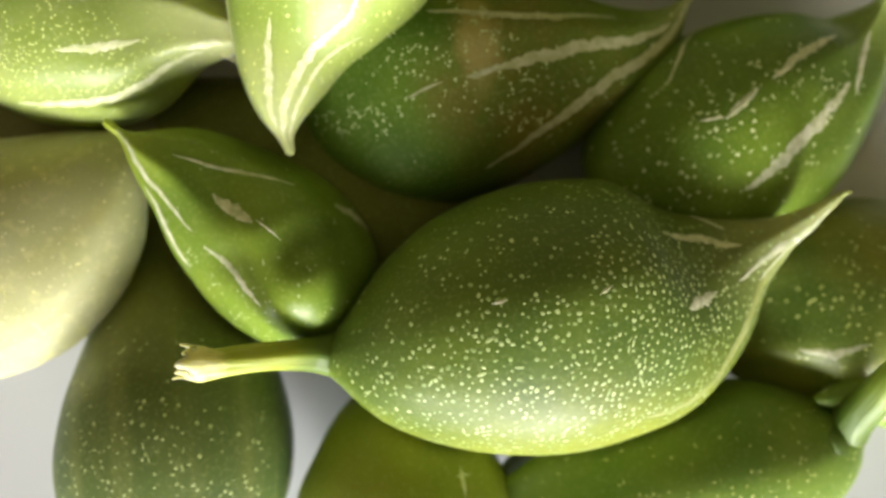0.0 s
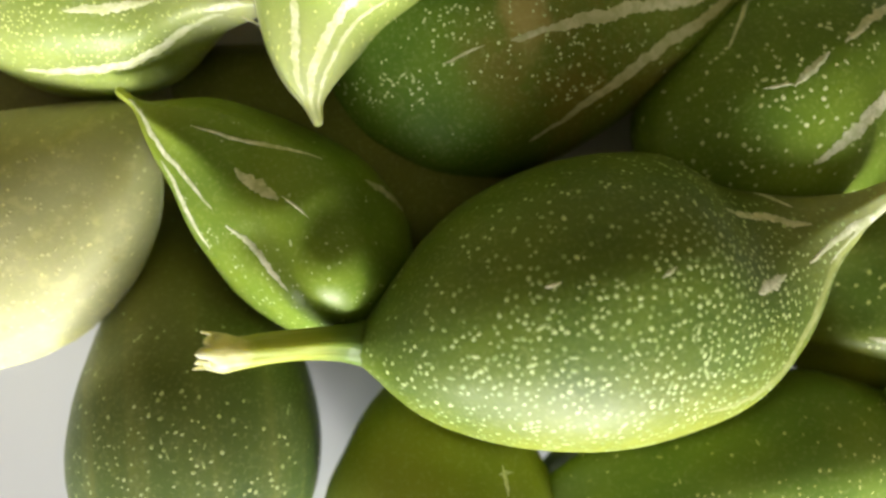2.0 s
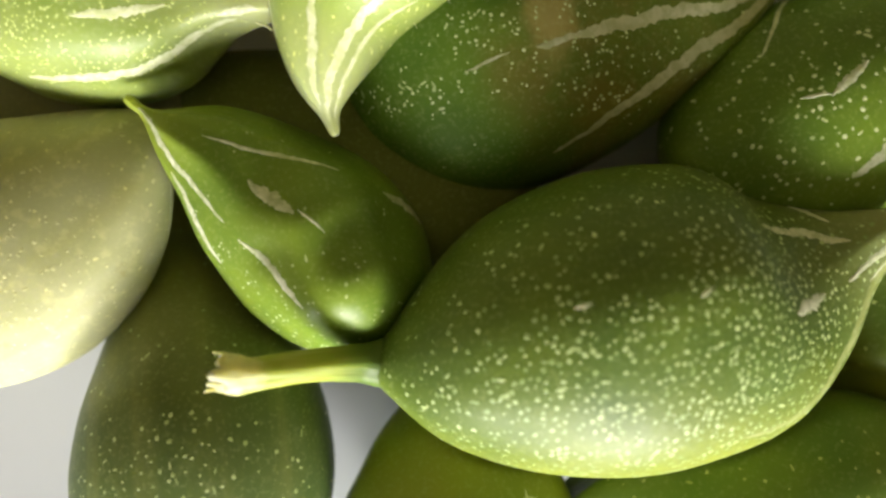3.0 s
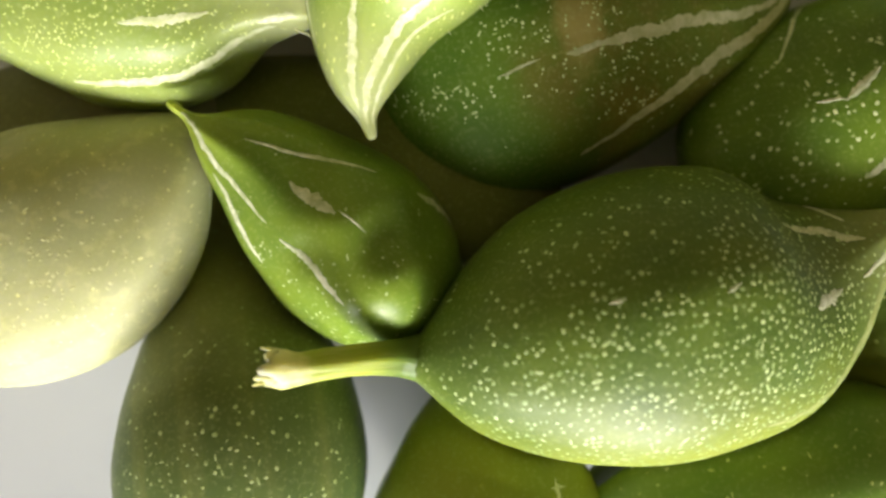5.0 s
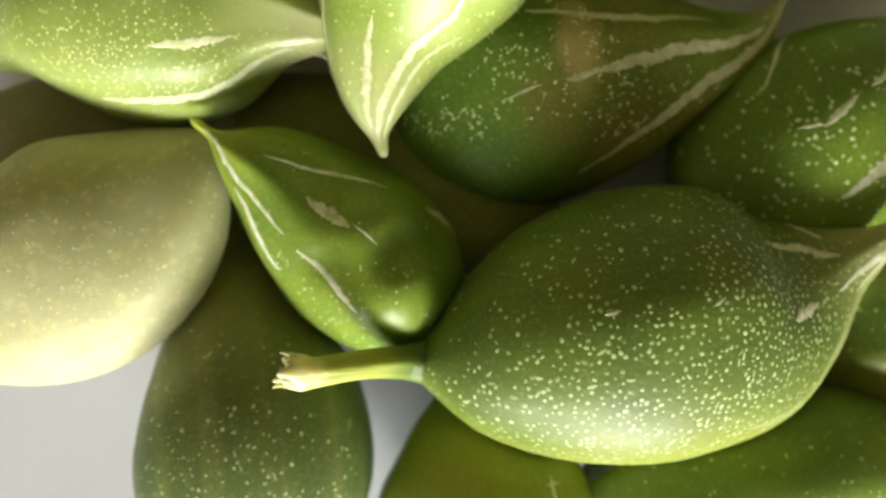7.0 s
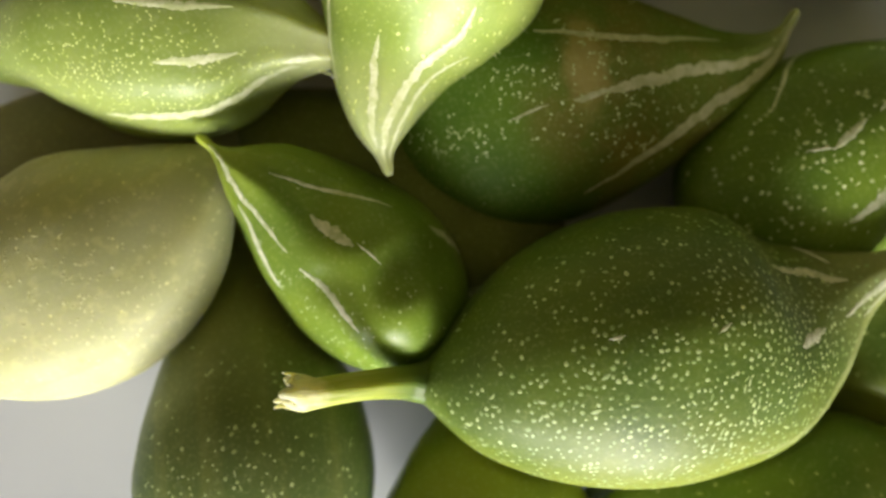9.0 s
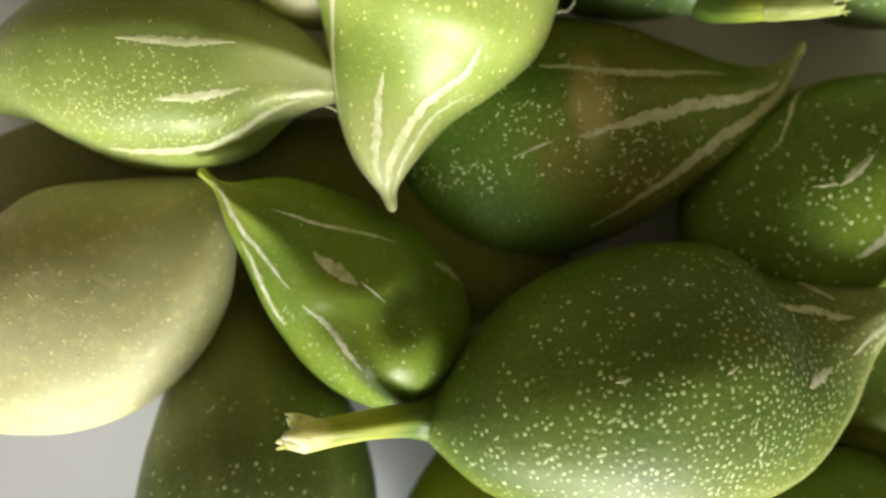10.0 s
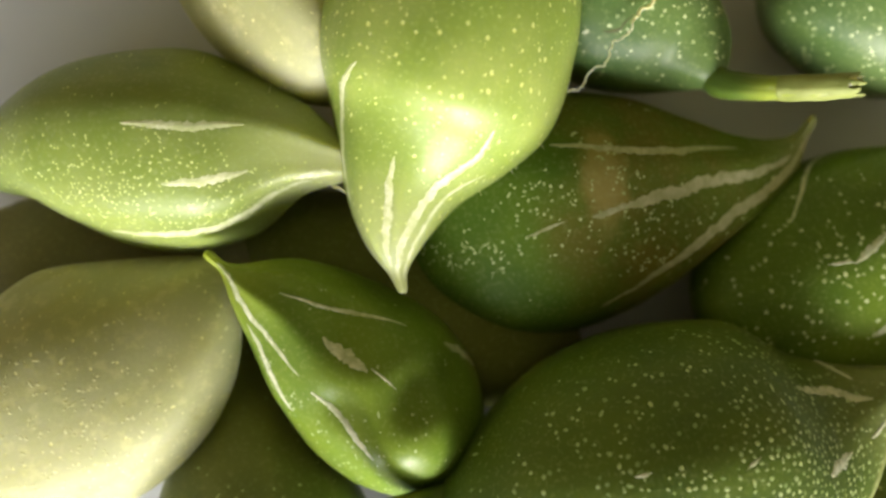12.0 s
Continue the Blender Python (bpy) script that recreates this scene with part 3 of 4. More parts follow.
big = fruit(
    BIG_SPINE,
    streaks=[(0.647, 0.04, 0.669, 0.04, 0.00020, 0.00060), (0.669, 0.04, 0.692, 0.04, 0.00060, 0.00073), (0.692, 0.04, 0.715, 0.04, 0.00073, 0.00060), (0.715, 0.04, 0.738, 0.04, 0.00060, 0.00020), (0.672, -0.70, 0.723, -0.74, 0.00017, 0.00051), (0.723, -0.74, 0.771, -0.76, 0.00051, 0.00062), (0.771, -0.76, 0.796, -0.58, 0.00062, 0.00051), (0.796, -0.58, 0.821, -0.39, 0.00051, 0.00017), (0.684, -1.61, 0.748, -1.73, 0.00012, 0.00036), (0.748, -1.73, 0.773, -1.50, 0.00036, 0.00044), (0.773, -1.50, 0.792, -1.23, 0.00044, 0.00036), (0.792, -1.23, 0.811, -0.96, 0.00036, 0.00012), (0.784, 0.17, 0.870, 0.32, 0.00017, 0.00052), (0.870, 0.32, 0.896, 0.71, 0.00052, 0.00063), (0.896, 0.71, 0.922, 1.10, 0.00063, 0.00052), (0.922, 1.10, 0.948, 1.48, 0.00052, 0.00017), (0.811, 0.57, 0.853, 0.64, 0.00010, 0.00029), (0.853, 0.64, 0.895, 0.67, 0.00029, 0.00035), (0.895, 0.67, 0.934, 0.58, 0.00035, 0.00029), (0.934, 0.58, 0.974, 0.48, 0.00029, 0.00010), (0.274, -0.26, 0.280, -0.26, 0.00007, 0.00021), (0.280, -0.26, 0.286, -0.26, 0.00021, 0.00025), (0.286, -0.26, 0.292, -0.26, 0.00025, 0.00021), (0.292, -0.26, 0.298, -0.26, 0.00021, 0.00007), (0.437, -0.17, 0.444, -0.19, 0.00007, 0.00021), (0.444, -0.19, 0.451, -0.20, 0.00021, 0.00025), (0.451, -0.20, 0.457, -0.21, 0.00025, 0.00021), (0.457, -0.21, 0.464, -0.22, 0.00021, 0.00007)],
    ribs=6, phase=0.25, high=0.04, rise=(0.72, 1.0), seed=1,
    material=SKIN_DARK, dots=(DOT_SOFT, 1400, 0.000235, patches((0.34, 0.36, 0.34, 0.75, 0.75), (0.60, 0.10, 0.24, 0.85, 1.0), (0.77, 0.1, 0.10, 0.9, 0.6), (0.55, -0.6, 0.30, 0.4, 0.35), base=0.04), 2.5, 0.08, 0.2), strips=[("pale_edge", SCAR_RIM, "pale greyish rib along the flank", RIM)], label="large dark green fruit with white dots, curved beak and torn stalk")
stalk = part("stalk", tube(BIG_STALK, seed=1, rough=0.07, torn=0.0006, cap=-0.8), STALK, big, "pale yellow-green torn stalk")
part("dry_tip", dry_point(BIG_SPINE, 0.0011, 3), STRAW, big, "dry greyish beak tip")
shreds(stalk, BIG_STALK, 7, 0.0015, 0.18, 11, 0.5)
fruit(
    [(0.0006, -0.0094, 0.0127, 0.0004), (0.0001, -0.0089, 0.0129, 0.0042), (-0.0019, -0.0071, 0.0134, 0.0076), (-0.0049, -0.0043, 0.0140, 0.0098), (-0.009, -0.0002, 0.0149, 0.0106), (-0.0148, 0.0047, 0.0166, 0.0088), (-0.0203, 0.0096, 0.0194, 0.0054), (-0.0246, 0.0124, 0.0216, 0.0015), (-0.0277, 0.0149, 0.0221, 0.0003)],
    streaks=[(0.800, -0.87, 0.733, -0.90, 0.00010, 0.00029), (0.733, -0.90, 0.665, -0.92, 0.00029, 0.00035), (0.665, -0.92, 0.597, -0.92, 0.00035, 0.00029), (0.597, -0.92, 0.530, -0.92, 0.00029, 0.00010), (0.955, 0.13, 0.909, -0.21, 0.00009, 0.00026), (0.909, -0.21, 0.862, -0.55, 0.00026, 0.00034), (0.862, -0.55, 0.790, -0.64, 0.00034, 0.00034), (0.790, -0.64, 0.697, -0.55, 0.00034, 0.00026), (0.697, -0.55, 0.602, -0.48, 0.00026, 0.00009), (0.543, -0.48, 0.475, -0.43, 0.00011, 0.00034), (0.475, -0.43, 0.406, -0.39, 0.00034, 0.00041), (0.406, -0.39, 0.337, -0.39, 0.00041, 0.00034), (0.337, -0.39, 0.268, -0.39, 0.00034, 0.00011), (0.634, 0.17, 0.593, 0.17, 0.00019, 0.00056), (0.593, 0.17, 0.552, 0.17, 0.00056, 0.00068), (0.552, 0.17, 0.511, 0.17, 0.00068, 0.00056), (0.511, 0.17, 0.470, 0.17, 0.00056, 0.00019), (0.470, 0.22, 0.444, 0.22, 0.00004, 0.00012), (0.444, 0.22, 0.418, 0.22, 0.00012, 0.00015), (0.418, 0.22, 0.392, 0.22, 0.00015, 0.00012), (0.392, 0.22, 0.366, 0.22, 0.00012, 0.00004), (0.322, 1.09, 0.284, 1.20, 0.00016, 0.00049), (0.284, 1.20, 0.245, 1.31, 0.00049, 0.00060), (0.245, 1.31, 0.207, 1.42, 0.00060, 0.00049), (0.207, 1.42, 0.168, 1.53, 0.00049, 0.00016), (0.789, 0.35, 0.705, 0.50, 0.00007, 0.00020), (0.705, 0.50, 0.621, 0.66, 0.00020, 0.00024), (0.621, 0.66, 0.534, 0.78, 0.00024, 0.00020), (0.534, 0.78, 0.444, 0.87, 0.00020, 0.00007)],
    ribs=7, phase=0.1, high=0.06, rise=(0.4, 0.95), seed=2, lobes=((0.47, 0.12, 0.0036, 0.0010), (0.31, 0.34, 0.0026, -0.0013), (0.24, 0.80, 0.0032, -0.0012), (0.21, -0.06, 0.0060, 0.0021), (0.46, -0.32, 0.0022, -0.0006)),
    material=SKIN_MID, dots=(DOT_GREEN, 170, 0.00017, patches((0.15, -0.5, 0.2, 0.6, 1.0), (0.45, -0.9, 0.3, 0.3, 0.8), base=0.02), 2.6), broad=1.05, label="glossy green ribbed fruit with pale streaks and pointed tip")
fruit(
    [(-0.0648, -0.0063, 0.0177, 0.0004), (-0.0638, -0.0061, 0.0175, 0.004), (-0.0606, -0.0067, 0.0174, 0.0071), (-0.0552, -0.0056, 0.0173, 0.0104), (-0.0478, -0.0031, 0.0171, 0.0131), (-0.0405, 0.0006, 0.0171, 0.0138), (-0.036, 0.0038, 0.0171, 0.0123), (-0.0326, 0.0068, 0.0173, 0.0099), (-0.0298, 0.0098, 0.0174, 0.0068), (-0.0275, 0.0124, 0.0175, 0.0033), (-0.0266, 0.0135, 0.0177, 0.0004)],
    streaks=[(0.910, 1.48, 0.885, 1.53, 0.00006, 0.00018), (0.885, 1.53, 0.861, 1.57, 0.00018, 0.00022), (0.861, 1.57, 0.836, 1.61, 0.00022, 0.00018), (0.836, 1.61, 0.811, 1.66, 0.00018, 0.00006)],
    ribs=6, phase=0.4, high=0.02, seed=3, squash=0.6,
    material=SKIN_PALE, dots=(DOT_CREAM, 240, 0.00021, patches((0.50, 0.35, 0.30, 0.7, 1.0), (0.72, 0.1, 0.2, 0.5, 0.5), base=0.05), 2.3, 0.15, 0.3), label="plump pale yellow fruit with faint specks")
fruit(
    [(-0.0237, -0.0452, 0.0132, 0.0008), (-0.0231, -0.0427, 0.0136, 0.005), (-0.0227, -0.0387, 0.0135, 0.0097), (-0.0225, -0.0329, 0.0134, 0.0132), (-0.0224, -0.026, 0.013, 0.0146), (-0.0231, -0.0194, 0.0121, 0.0138), (-0.0248, -0.0128, 0.0098, 0.0112), (-0.0266, -0.0057, 0.0079, 0.0073), (-0.0289, 0.0019, 0.0049, 0.0037), (-0.0302, 0.009, 0.0037, 0.0011)],
    streaks=[],
    ribs=6, phase=0.0, high=0.03, seed=4, squash=0.9,
    material=SKIN_DULL, dots=(DOT_GREEN, 420, 0.00022, patches((0.25, 0.0, 0.22, 0.8, 1.0), base=0.05), 2.8, 0.06), bristles=[(0.32, 1.42, 0.0005, 0.4), (0.42, 1.45, 0.0004, 0.8), (0.36, -1.45, 0.0005, 2.8), (0.55, -1.5, 0.0004, 2.6)], label="pear-shaped dull dark green fruit with fine dots")
fruit(
    [(0.006, -0.0515, 0.0089, 0.0004), (0.0062, -0.0495, 0.0099, 0.0056), (0.0063, -0.045, 0.0109, 0.0113), (0.0063, -0.0376, 0.0111, 0.0142), (0.0061, -0.0309, 0.0111, 0.0137), (0.0056, -0.0244, 0.0099, 0.0102), (0.0051, -0.0193, 0.0077, 0.0057), (0.0046, -0.0148, 0.0062, 0.0004)],
    streaks=[(0.621, 0.65, 0.605, 0.64, 0.00010, 0.00029), (0.605, 0.64, 0.589, 0.63, 0.00029, 0.00035), (0.589, 0.63, 0.572, 0.62, 0.00035, 0.00029), (0.572, 0.62, 0.556, 0.61, 0.00029, 0.00010), (0.602, 0.57, 0.602, 0.61, 0.00006, 0.00017), (0.602, 0.61, 0.602, 0.65, 0.00017, 0.00021), (0.602, 0.65, 0.602, 0.70, 0.00021, 0.00017), (0.602, 0.70, 0.602, 0.74, 0.00017, 0.00006)],
    ribs=6, phase=0.0, high=0.04, seed=5, squash=0.86,
    material=SKIN_YELLOW, bristles=[(0.45, -1.35, 0.0005, 2.6), (0.40, -1.40, 0.0004, 2.9), (0.50, -1.38, 0.0004, 2.4)], label="smooth olive green fruit with small star-shaped scar")
side = fruit(
    [(0.0631, -0.0221, 0.0154, 0.0014), (0.0621, -0.0229, 0.0149, 0.0025), (0.061, -0.0238, 0.0142, 0.0045), (0.0585, -0.0252, 0.0131, 0.0071), (0.0535, -0.0268, 0.0118, 0.0097), (0.046, -0.0287, 0.0106, 0.0112), (0.0372, -0.0309, 0.0106, 0.0113), (0.0289, -0.0339, 0.0106, 0.0099), (0.0211, -0.0366, 0.0104, 0.0068), (0.017, -0.0388, 0.0105, 0.0004)],
    streaks=[],
    ribs=6, phase=0.0, seed=6, squash=0.92,
    material=SKIN_FRESH, dots=(DOT_LIME, 420, 0.00019, patches((0.4, -0.5, 0.5, 0.7, 0.9), base=0.15), 2.8), label="green fruit with faint dots and fresh green stalk")
part("stalk", tube(SIDE_STALK, seed=2), STALK_GREEN, side, "fresh green stalk")
fruit(
    [(0.0845, -0.0066, 0.0065, 0.0005), (0.0831, -0.0067, 0.007, 0.0061), (0.0781, -0.0071, 0.0077, 0.0121), (0.0703, -0.008, 0.0078, 0.0141), (0.0618, -0.0088, 0.0078, 0.0137), (0.054, -0.0102, 0.0074, 0.0104), (0.0485, -0.0117, 0.0069, 0.0053), (0.0454, -0.0125, 0.0065, 0.0005)],
    streaks=[(0.756, -0.26, 0.709, -0.31, 0.00020, 0.00045), (0.709, -0.31, 0.663, -0.34, 0.00045, 0.00060), (0.663, -0.34, 0.616, -0.30, 0.00060, 0.00040), (0.616, -0.30, 0.569, -0.26, 0.00040, 0.00018)],
    ribs=6, phase=0.3, seed=7, squash=0.82,
    material=SKIN_OLIVE, marks=SCAR_DIM, dots=(DOT_LIME, 240, 0.00023, patches((0.55, 0.0, 0.3, 0.6, 1.0), base=0.1), 2.6), label="olive green dotted fruit with rough grey scar")
fruit(
    [(0.0324, 0.0053, 0.0074, 0.0006), (0.034, 0.0063, 0.0086, 0.0078), (0.0399, 0.0093, 0.0097, 0.0128), (0.0481, 0.0134, 0.0102, 0.0144), (0.0551, 0.0181, 0.0101, 0.0129), (0.0613, 0.0225, 0.0101, 0.0094), (0.0657, 0.0262, 0.0107, 0.0051), (0.0677, 0.0296, 0.0123, 0.0017), (0.0685, 0.0326, 0.0142, 0.0004)],
    streaks=[(0.595, -1.70, 0.515, -1.46, 0.00010, 0.00031), (0.515, -1.46, 0.434, -1.22, 0.00031, 0.00038), (0.434, -1.22, 0.354, -0.98, 0.00038, 0.00031), (0.354, -0.98, 0.274, -0.74, 0.00031, 0.00010), (0.761, -0.39, 0.695, -0.36, 0.00018, 0.00054), (0.695, -0.36, 0.629, -0.33, 0.00054, 0.00065), (0.629, -0.33, 0.563, -0.29, 0.00065, 0.00054), (0.563, -0.29, 0.497, -0.26, 0.00054, 0.00018), (0.451, -0.26, 0.423, -0.24, 0.00015, 0.00046), (0.423, -0.24, 0.396, -0.22, 0.00046, 0.00056), (0.396, -0.22, 0.368, -0.20, 0.00056, 0.00046), (0.368, -0.20, 0.341, -0.17, 0.00046, 0.00015), (0.347, -0.17, 0.332, -0.20, 0.00006, 0.00017), (0.332, -0.20, 0.316, -0.22, 0.00017, 0.00021), (0.316, -0.22, 0.301, -0.24, 0.00021, 0.00017), (0.301, -0.24, 0.285, -0.26, 0.00017, 0.00006), (0.684, 0.26, 0.590, 0.30, 0.00025, 0.00076), (0.590, 0.30, 0.496, 0.33, 0.00076, 0.00092), (0.496, 0.33, 0.403, 0.38, 0.00092, 0.00076), (0.403, 0.38, 0.310, 0.44, 0.00076, 0.00025), (0.866, -0.04, 0.819, 0.08, 0.00014, 0.00043), (0.819, 0.08, 0.772, 0.20, 0.00043, 0.00052), (0.772, 0.20, 0.725, 0.32, 0.00052, 0.00043), (0.725, 0.32, 0.678, 0.44, 0.00043, 0.00014)],
    ribs=7, phase=0.2, high=0.07, seed=8, squash=0.72,
    material=SKIN_GLOSSY, dots=(DOT_WHITE, 260, 0.00024, patches((0.42, -0.1, 0.28, 0.6, 1.0), base=0.05), 2.6), label="glossy dark green fruit with broad white streaks")
fruit(
    [(-0.0063, 0.0187, 0.007, 0.0017), (-0.0053, 0.0189, 0.0077, 0.0063), (-0.0021, 0.0191, 0.0091, 0.0103), (0.0042, 0.0198, 0.011, 0.0139), (0.0127, 0.0208, 0.0116, 0.0146), (0.0213, 0.0222, 0.0117, 0.0126), (0.0299, 0.0238, 0.0119, 0.0085), (0.037, 0.026, 0.0123, 0.0047), (0.0412, 0.0289, 0.0136, 0.0016), (0.0432, 0.0324, 0.015, 0.0003)],
    streaks=[(0.341, -0.48, 0.434, -0.43, 0.00015, 0.00041), (0.434, -0.43, 0.526, -0.38, 0.00041, 0.00053), (0.526, -0.38, 0.616, -0.42, 0.00053, 0.00053), (0.616, -0.42, 0.703, -0.56, 0.00053, 0.00041), (0.703, -0.56, 0.789, -0.70, 0.00041, 0.00015), (0.902, 0.09, 0.812, 0.00, 0.00022, 0.00057), (0.812, 0.00, 0.721, -0.03, 0.00057, 0.00076), (0.721, -0.03, 0.629, 0.01, 0.00076, 0.00082), (0.629, 0.01, 0.537, 0.05, 0.00082, 0.00072), (0.537, 0.05, 0.465, 0.09, 0.00072, 0.00030), (0.465, 0.09, 0.400, 0.12, 0.00030, 0.00010), (0.965, 0.48, 0.850, 0.50, 0.00019, 0.00053), (0.850, 0.50, 0.735, 0.53, 0.00053, 0.00069), (0.735, 0.53, 0.624, 0.66, 0.00069, 0.00069), (0.624, 0.66, 0.515, 0.81, 0.00069, 0.00053), (0.515, 0.81, 0.411, 1.00, 0.00053, 0.00019), (0.353, 0.13, 0.335, 0.15, 0.00005, 0.00014), (0.335, 0.15, 0.316, 0.17, 0.00014, 0.00017), (0.316, 0.17, 0.298, 0.20, 0.00017, 0.00014), (0.298, 0.20, 0.280, 0.22, 0.00014, 0.00005)],
    ribs=6, phase=0.3, high=0.08, rise=(0.4, 0.95), seed=9, squash=0.8,
    material=SKIN_BROWN, marks=SCAR_DIM, dots=(DOT_WHITE, 300, 0.00018, patches((0.32, -0.06, 0.06, 0.18, 1.0), (0.26, 0.36, 0.12, 0.12, 0.7), (0.40, -0.1, 0.1, 0.3, 0.5), (0.56, 0.45, 0.16, 0.3, 0.5), base=0.012), 2.5, 0.12, 0.3), label="dark green fruit with brown scars and long pale ribs")
fruit(
    [(-0.0004, 0.0577, 0.0188, 0.0004), (-0.0004, 0.056, 0.019, 0.0062), (-0.0005, 0.0509, 0.02, 0.0115), (-0.0006, 0.045, 0.0204, 0.0138), (-0.0014, 0.0384, 0.0207, 0.0142), (-0.0026, 0.0322, 0.0203, 0.0134), (-0.0044, 0.0272, 0.0198, 0.0106), (-0.0064, 0.022, 0.0207, 0.0068), (-0.0069, 0.0172, 0.0216, 0.0039), (-0.0067, 0.0137, 0.0221, 0.0015), (-0.006, 0.0107, 0.0221, 0.0003)],
    streaks=[(0.530, 0.65, 0.594, 0.85, 0.00016, 0.00049), (0.594, 0.85, 0.658, 1.05, 0.00049, 0.00059), (0.658, 1.05, 0.731, 1.19, 0.00059, 0.00049), (0.731, 1.19, 0.806, 1.31, 0.00049, 0.00016), (0.732, 0.17, 0.789, 0.17, 0.00014, 0.00043), (0.789, 0.17, 0.847, 0.17, 0.00043, 0.00052), (0.847, 0.17, 0.893, 0.29, 0.00052, 0.00043), (0.893, 0.29, 0.938, 0.44, 0.00043, 0.00014), (0.582, -0.61, 0.657, -0.70, 0.00016, 0.00040), (0.657, -0.70, 0.735, -0.67, 0.00040, 0.00054), (0.735, -0.67, 0.809, -0.57, 0.00054, 0.00058), (0.809, -0.57, 0.872, -0.40, 0.00058, 0.00054), (0.872, -0.40, 0.922, -0.16, 0.00054, 0.00040), (0.922, -0.16, 0.971, 0.09, 0.00040, 0.00016), (0.678, -1.00, 0.737, -0.96, 0.00007, 0.00020), (0.737, -0.96, 0.795, -0.91, 0.00020, 0.00026), (0.795, -0.91, 0.854, -0.85, 0.00026, 0.00026), (0.854, -0.85, 0.913, -0.80, 0.00026, 0.00020), (0.913, -0.80, 0.971, -0.74, 0.00020, 0.00007), (0.672, 1.66, 0.753, 1.70, 0.00011, 0.00034), (0.753, 1.70, 0.835, 1.73, 0.00034, 0.00042), (0.835, 1.73, 0.908, 1.62, 0.00042, 0.00034), (0.908, 1.62, 0.977, 1.44, 0.00034, 0.00011)],
    ribs=7, phase=0.1, high=0.05, rise=(0.72, 1.0), seed=10,
    material=SKIN_LIME, marks=SCAR_LIME, bristles=[(0.56, -1.30, 0.0006, -1.0), (0.60, -1.36, 0.0005, -0.6), (0.63, -1.25, 0.0006, -1.2), (0.67, -1.40, 0.0005, -0.9), (0.71, -1.32, 0.0005, -1.4), (0.50, 1.45, 0.0005, 2.5), (0.58, 1.50, 0.0004, 2.9)], label="bright lime green fruit with pale ribs and hooked tip")
stalked = fruit(
    [(0.0299, 0.0358, 0.018, 0.0012), (0.0293, 0.0369, 0.0175, 0.0029), (0.0279, 0.0391, 0.0162, 0.0054), (0.0241, 0.0423, 0.0149, 0.0083), (0.0191, 0.0452, 0.014, 0.0099), (0.0129, 0.0488, 0.014, 0.0091), (0.0081, 0.052, 0.0135, 0.0052), (0.0064, 0.053, 0.0135, 0.0004)],
    streaks=[(0.576, -0.79, 0.569, -0.77, 0.00011, 0.00035), (0.569, -0.77, 0.563, -0.76, 0.00035, 0.00042), (0.563, -0.76, 0.556, -0.75, 0.00042, 0.00035), (0.556, -0.75, 0.549, -0.74, 0.00035, 0.00011)],
    ribs=6, phase=0.0, high=0.03, seed=11,
    material=SKIN_BLUE, dots=(DOT_WHITE, 300, 0.00021, patches((0.45, 0.3, 0.4, 1.0, 0.9), base=0.1), 2.7), strips=[("crack", CRACK, "dark narrow crack in the skin", [(0.50, -0.66, 0.00010), (0.47, -0.64, 0.00018), (0.43, -0.57, 0.00020), (0.418, -0.44, 0.00014), (0.398, -0.31, 0.00010)])], label="grey-green dotted fruit with long peeling stalk")
stalk = part("stalk", tube(PEELING_STALK, seed=3, torn=0.0005), STALK, stalked, "green stalk with dry pale peeling end")
sleeve = [(x, y, z, r * 1.07) for x, y, z, r in PEELING_STALK[-3:]]
part("dry_sleeve", tube(sleeve, rough=0.05, seed=5, torn=0.0005), STRAW, stalk, "dry straw-coloured peeling sleeve")
shreds(stalk, PEELING_STALK, 8, 0.0013, 0.8, 8, 0.45, STRAW)
fruit(
    [(0.0666, 0.0425, 0.0103, 0.0006), (0.0651, 0.0432, 0.0103, 0.0051), (0.0594, 0.045, 0.0112, 0.01), (0.0523, 0.0479, 0.0116, 0.0115), (0.0455, 0.0514, 0.0116, 0.0098), (0.0414, 0.0551, 0.0103, 0.005), (0.0389, 0.0569, 0.0103, 0.0006)],
    streaks=[],
    ribs=6, phase=0.0, high=0.03, seed=12,
    material=SKIN_BLUE, dots=(DOT_WHITE, 600, 0.00022, patches((0.5, 0.0, 0.6, 1.5, 1.0), base=0.3), 2.5), label="grey-green fruit densely dotted with white")
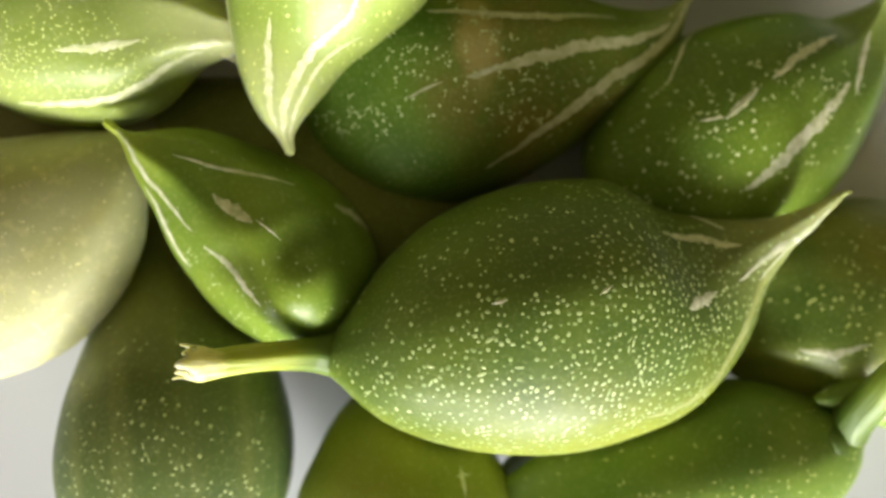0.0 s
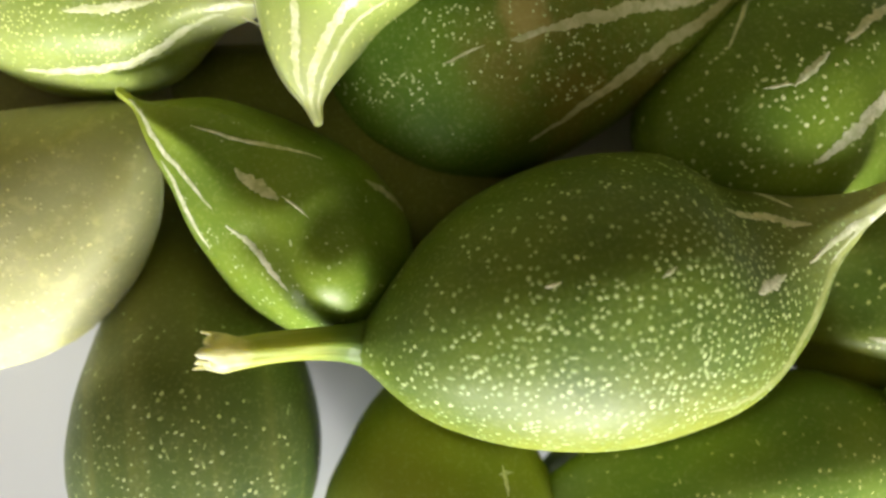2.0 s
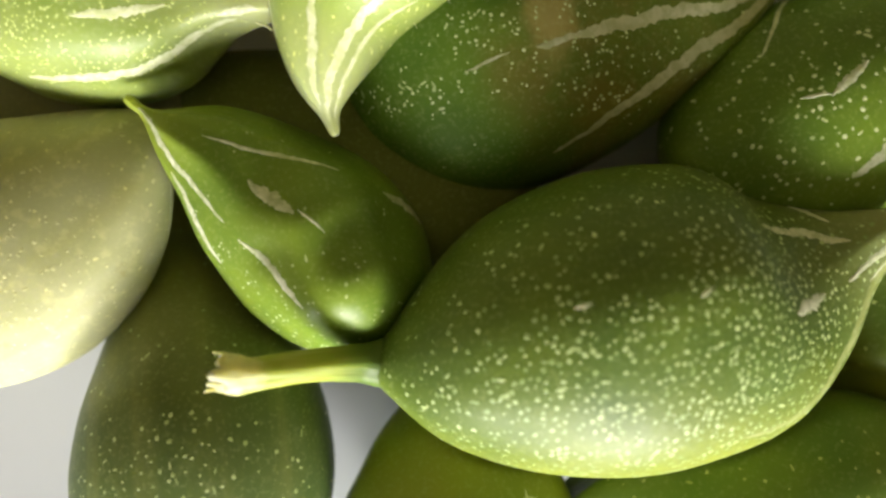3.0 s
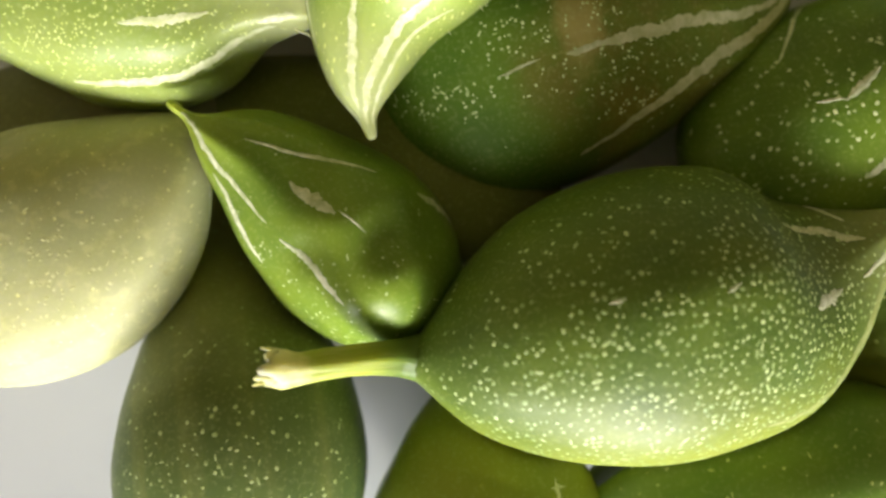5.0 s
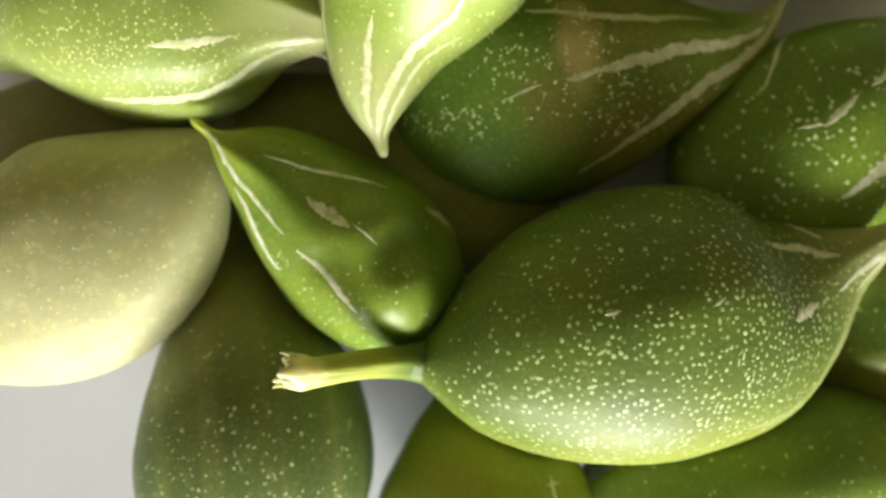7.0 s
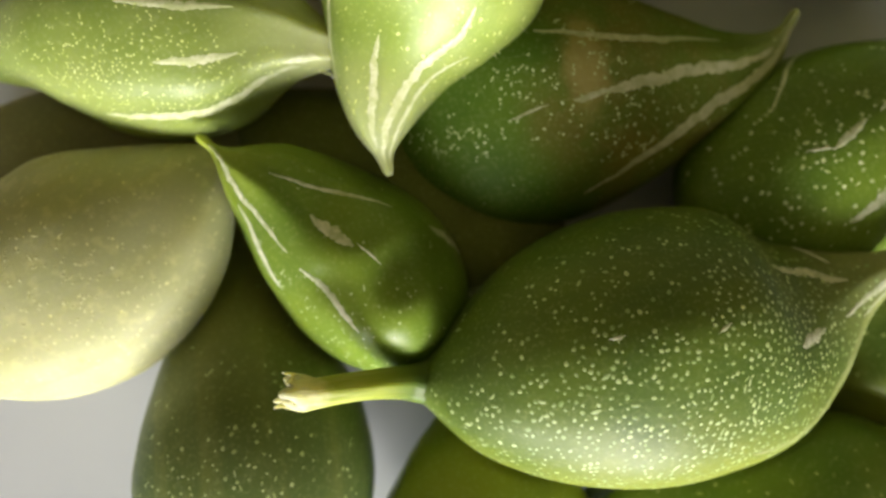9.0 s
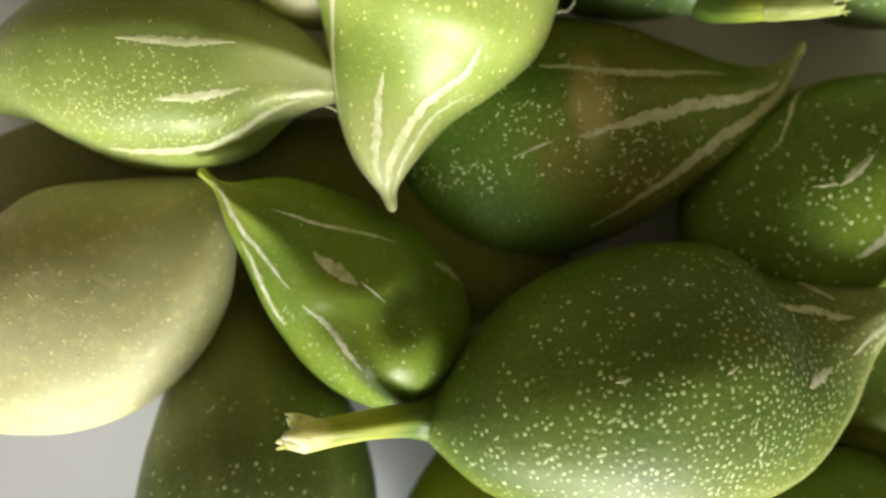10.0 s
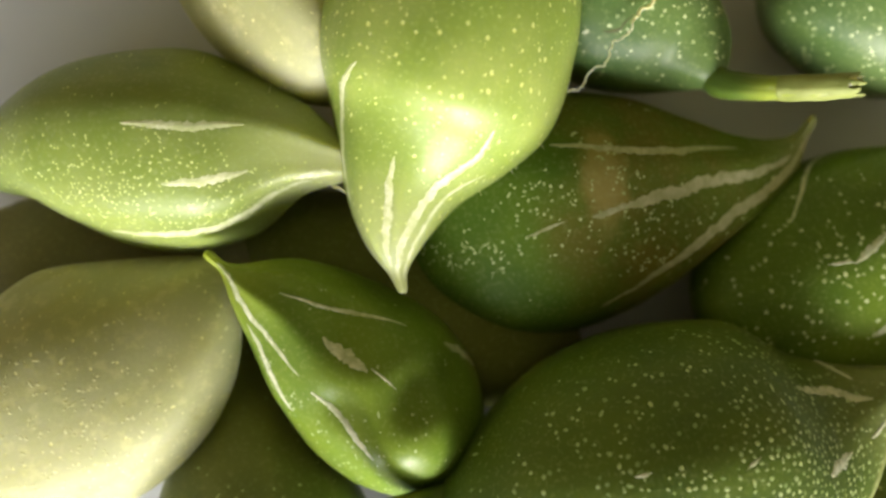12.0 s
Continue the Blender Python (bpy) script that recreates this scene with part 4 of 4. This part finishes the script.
fruit(
    [(-0.0599, 0.0243, 0.0149, 0.0004), (-0.058, 0.0247, 0.0149, 0.0019), (-0.0535, 0.0256, 0.0158, 0.0041), (-0.0492, 0.0267, 0.0166, 0.0062), (-0.043, 0.0272, 0.0175, 0.0092), (-0.0365, 0.0268, 0.0175, 0.0111), (-0.03, 0.0265, 0.0175, 0.0113), (-0.0235, 0.0265, 0.0177, 0.0089), (-0.0201, 0.0267, 0.0184, 0.0067), (-0.0171, 0.0264, 0.0194, 0.0046), (-0.0151, 0.0259, 0.0198, 0.0034), (-0.0134, 0.0255, 0.0203, 0.0026), (-0.0119, 0.0252, 0.0203, 0.0018), (-0.01, 0.025, 0.0203, 0.0004)],
    streaks=[(0.589, 0.44, 0.635, 0.44, 0.00014, 0.00043), (0.635, 0.44, 0.681, 0.44, 0.00043, 0.00052), (0.681, 0.44, 0.727, 0.44, 0.00052, 0.00043), (0.727, 0.44, 0.773, 0.44, 0.00043, 0.00014), (0.457, 1.13, 0.543, 1.08, 0.00019, 0.00051), (0.543, 1.08, 0.629, 1.06, 0.00051, 0.00066), (0.629, 1.06, 0.715, 1.09, 0.00066, 0.00066), (0.715, 1.09, 0.802, 1.09, 0.00066, 0.00051), (0.802, 1.09, 0.889, 1.09, 0.00051, 0.00019), (0.510, -0.09, 0.575, -0.09, 0.00014, 0.00042), (0.575, -0.09, 0.640, -0.10, 0.00042, 0.00051), (0.640, -0.10, 0.703, -0.16, 0.00051, 0.00042), (0.703, -0.16, 0.767, -0.22, 0.00042, 0.00014), (0.938, 0.74, 0.918, 0.76, 0.00015, 0.00045), (0.918, 0.76, 0.899, 0.79, 0.00045, 0.00054), (0.899, 0.79, 0.880, 0.81, 0.00054, 0.00045), (0.880, 0.81, 0.861, 0.83, 0.00045, 0.00015)],
    ribs=6, phase=0.3, high=0.06, seed=13,
    material=SKIN_FLECK, marks=SCAR_CREAM, dots=(DOT_LIME, 620, 0.00014, patches((0.50, 0.6, 0.24, 0.5, 1.0), (0.68, 0.75, 0.14, 0.4, 0.8), (0.3, 0.3, 0.15, 0.5, 0.4), base=0.03), 2.6, 0.2), bristles=[(0.64, -0.98, 0.0007, 1.2), (0.784, -1.02, 0.0008, 1.5), (0.97, 0.6, 0.0011, -1.0), (0.975, 0.9, 0.0009, -0.8)], label="yellow-green flecked fruit tapering to both ends")
fruit(
    [(-0.0343, 0.0576, 0.0166, 0.0005), (-0.0314, 0.0542, 0.0175, 0.0046), (-0.026, 0.0487, 0.0175, 0.0083), (-0.0201, 0.0432, 0.0175, 0.0089), (-0.0147, 0.038, 0.0175, 0.0072), (-0.0112, 0.0346, 0.0166, 0.0033), (-0.0098, 0.0333, 0.0166, 0.0005)],
    streaks=[],
    ribs=6, phase=0.0, high=0.03, seed=14,
    material=SKIN_PALE, label="pale yellow smooth fruit in the heap")
fruit(
    [(0.0567, -0.0193, 0.0166, 0.0003), (0.0598, -0.019, 0.0158, 0.0017), (0.0637, -0.0187, 0.0149, 0.0035), (0.0692, -0.0186, 0.014, 0.0055), (0.0762, -0.0187, 0.014, 0.0057), (0.0818, -0.0189, 0.0131, 0.0029), (0.0835, -0.019, 0.0121, 0.0004)],
    streaks=[],
    ribs=6, phase=0.0, high=0.03, seed=15,
    material=SKIN_FRESH, dots=(DOT_WHITE, 120, 0.00024, patches((0.5, 0.0, 0.6, 1.0, 1.0), base=0.2), 2.5), label="small grey-green fruit lying on the table")

# fruit shape added to fill the gap where shaded floor would show
fruit(
    [(0.0164, 0.0044, 0.0079, 0.0004), (0.0147, 0.0044, 0.0079, 0.0041), (0.0095, 0.0047, 0.0079, 0.0084), (0.002, 0.0074, 0.0079, 0.0112), (-0.0069, 0.0119, 0.0079, 0.0112), (-0.0158, 0.0154, 0.0079, 0.0083), (-0.0233, 0.0175, 0.0079, 0.0059), (-0.0277, 0.0187, 0.0079, 0.0033), (-0.0303, 0.0193, 0.0079, 0.0004)],
    streaks=[],
    ribs=6, phase=0.3, high=0.03, seed=16, squash=0.7,
    material=SKIN_GAP_SHADE, label="dark olive fruit wedged deep under the heap")

# added shape that darkens the floor gap, its colour that of shaded floor
fruit(
    [(-0.0206, 0.0182, 0.0066, 0.0005), (-0.0228, 0.0178, 0.0066, 0.0044), (-0.0281, 0.017, 0.0066, 0.0074), (-0.0363, 0.0161, 0.0066, 0.009), (-0.0461, 0.0146, 0.0066, 0.0093), (-0.0558, 0.0131, 0.0066, 0.0081), (-0.064, 0.0119, 0.0066, 0.0048), (-0.067, 0.0114, 0.0066, 0.0005)],
    streaks=[],
    ribs=6, phase=0.1, high=0.03, seed=17, squash=0.7,
    material=SKIN_FLOOR_SHADE, label="brownish olive fruit under the pale and flecked ones")

# ---- loose bits ----
def fibre(spine, label, steps=60, jitter=0.00018, seed=4):
    """A dry crooked thread."""
    rng = random.Random(seed)
    rows = np.asarray(spine, float)
    chord = np.r_[0, np.cumsum(np.linalg.norm(np.diff(rows[:, :3], axis=0), axis=1))]
    line = hermite(chord / chord[-1], rows, np.linspace(0, 1, steps))
    line[:, :3] += np.array([[rng.uniform(-jitter, jitter) for _ in range(3)] for _ in range(steps)])
    me = tube(line, around=8, along=steps * 2, rough=0.15, seed=seed)
    me.name = "dry_fibre"
    return tagged(part("dry_fibre", me, DRY), label, "plant fibre")


fibre([(-0.0143, 0.0227, 0.0212, 0.0001), (-0.0136, 0.0223, 0.0216, 0.0001), (-0.0130, 0.0221, 0.0219, 0.0001), (-0.0124, 0.0216, 0.0221, 0.0001)], "fine pale hair at the tip of a fruit", 20, 0.00003, 9)
fibre([(0.0120, 0.0335, 0.0212, 0.0001), (0.0133, 0.0337, 0.0217, 0.0001), (0.0142, 0.0354, 0.0222, 0.0001), (0.0161, 0.0364, 0.0231, 0.0001), (0.0165, 0.0381, 0.0236, 0.0001), (0.0182, 0.0394, 0.0238, 0.0001), (0.0192, 0.0414, 0.0240, 0.0002), (0.0204, 0.0423, 0.0240, 0.0002), (0.0212, 0.0435, 0.0240, 0.0002), (0.0223, 0.0449, 0.0238, 0.0001)], "thin crooked straw-coloured fibre stuck on a fruit")
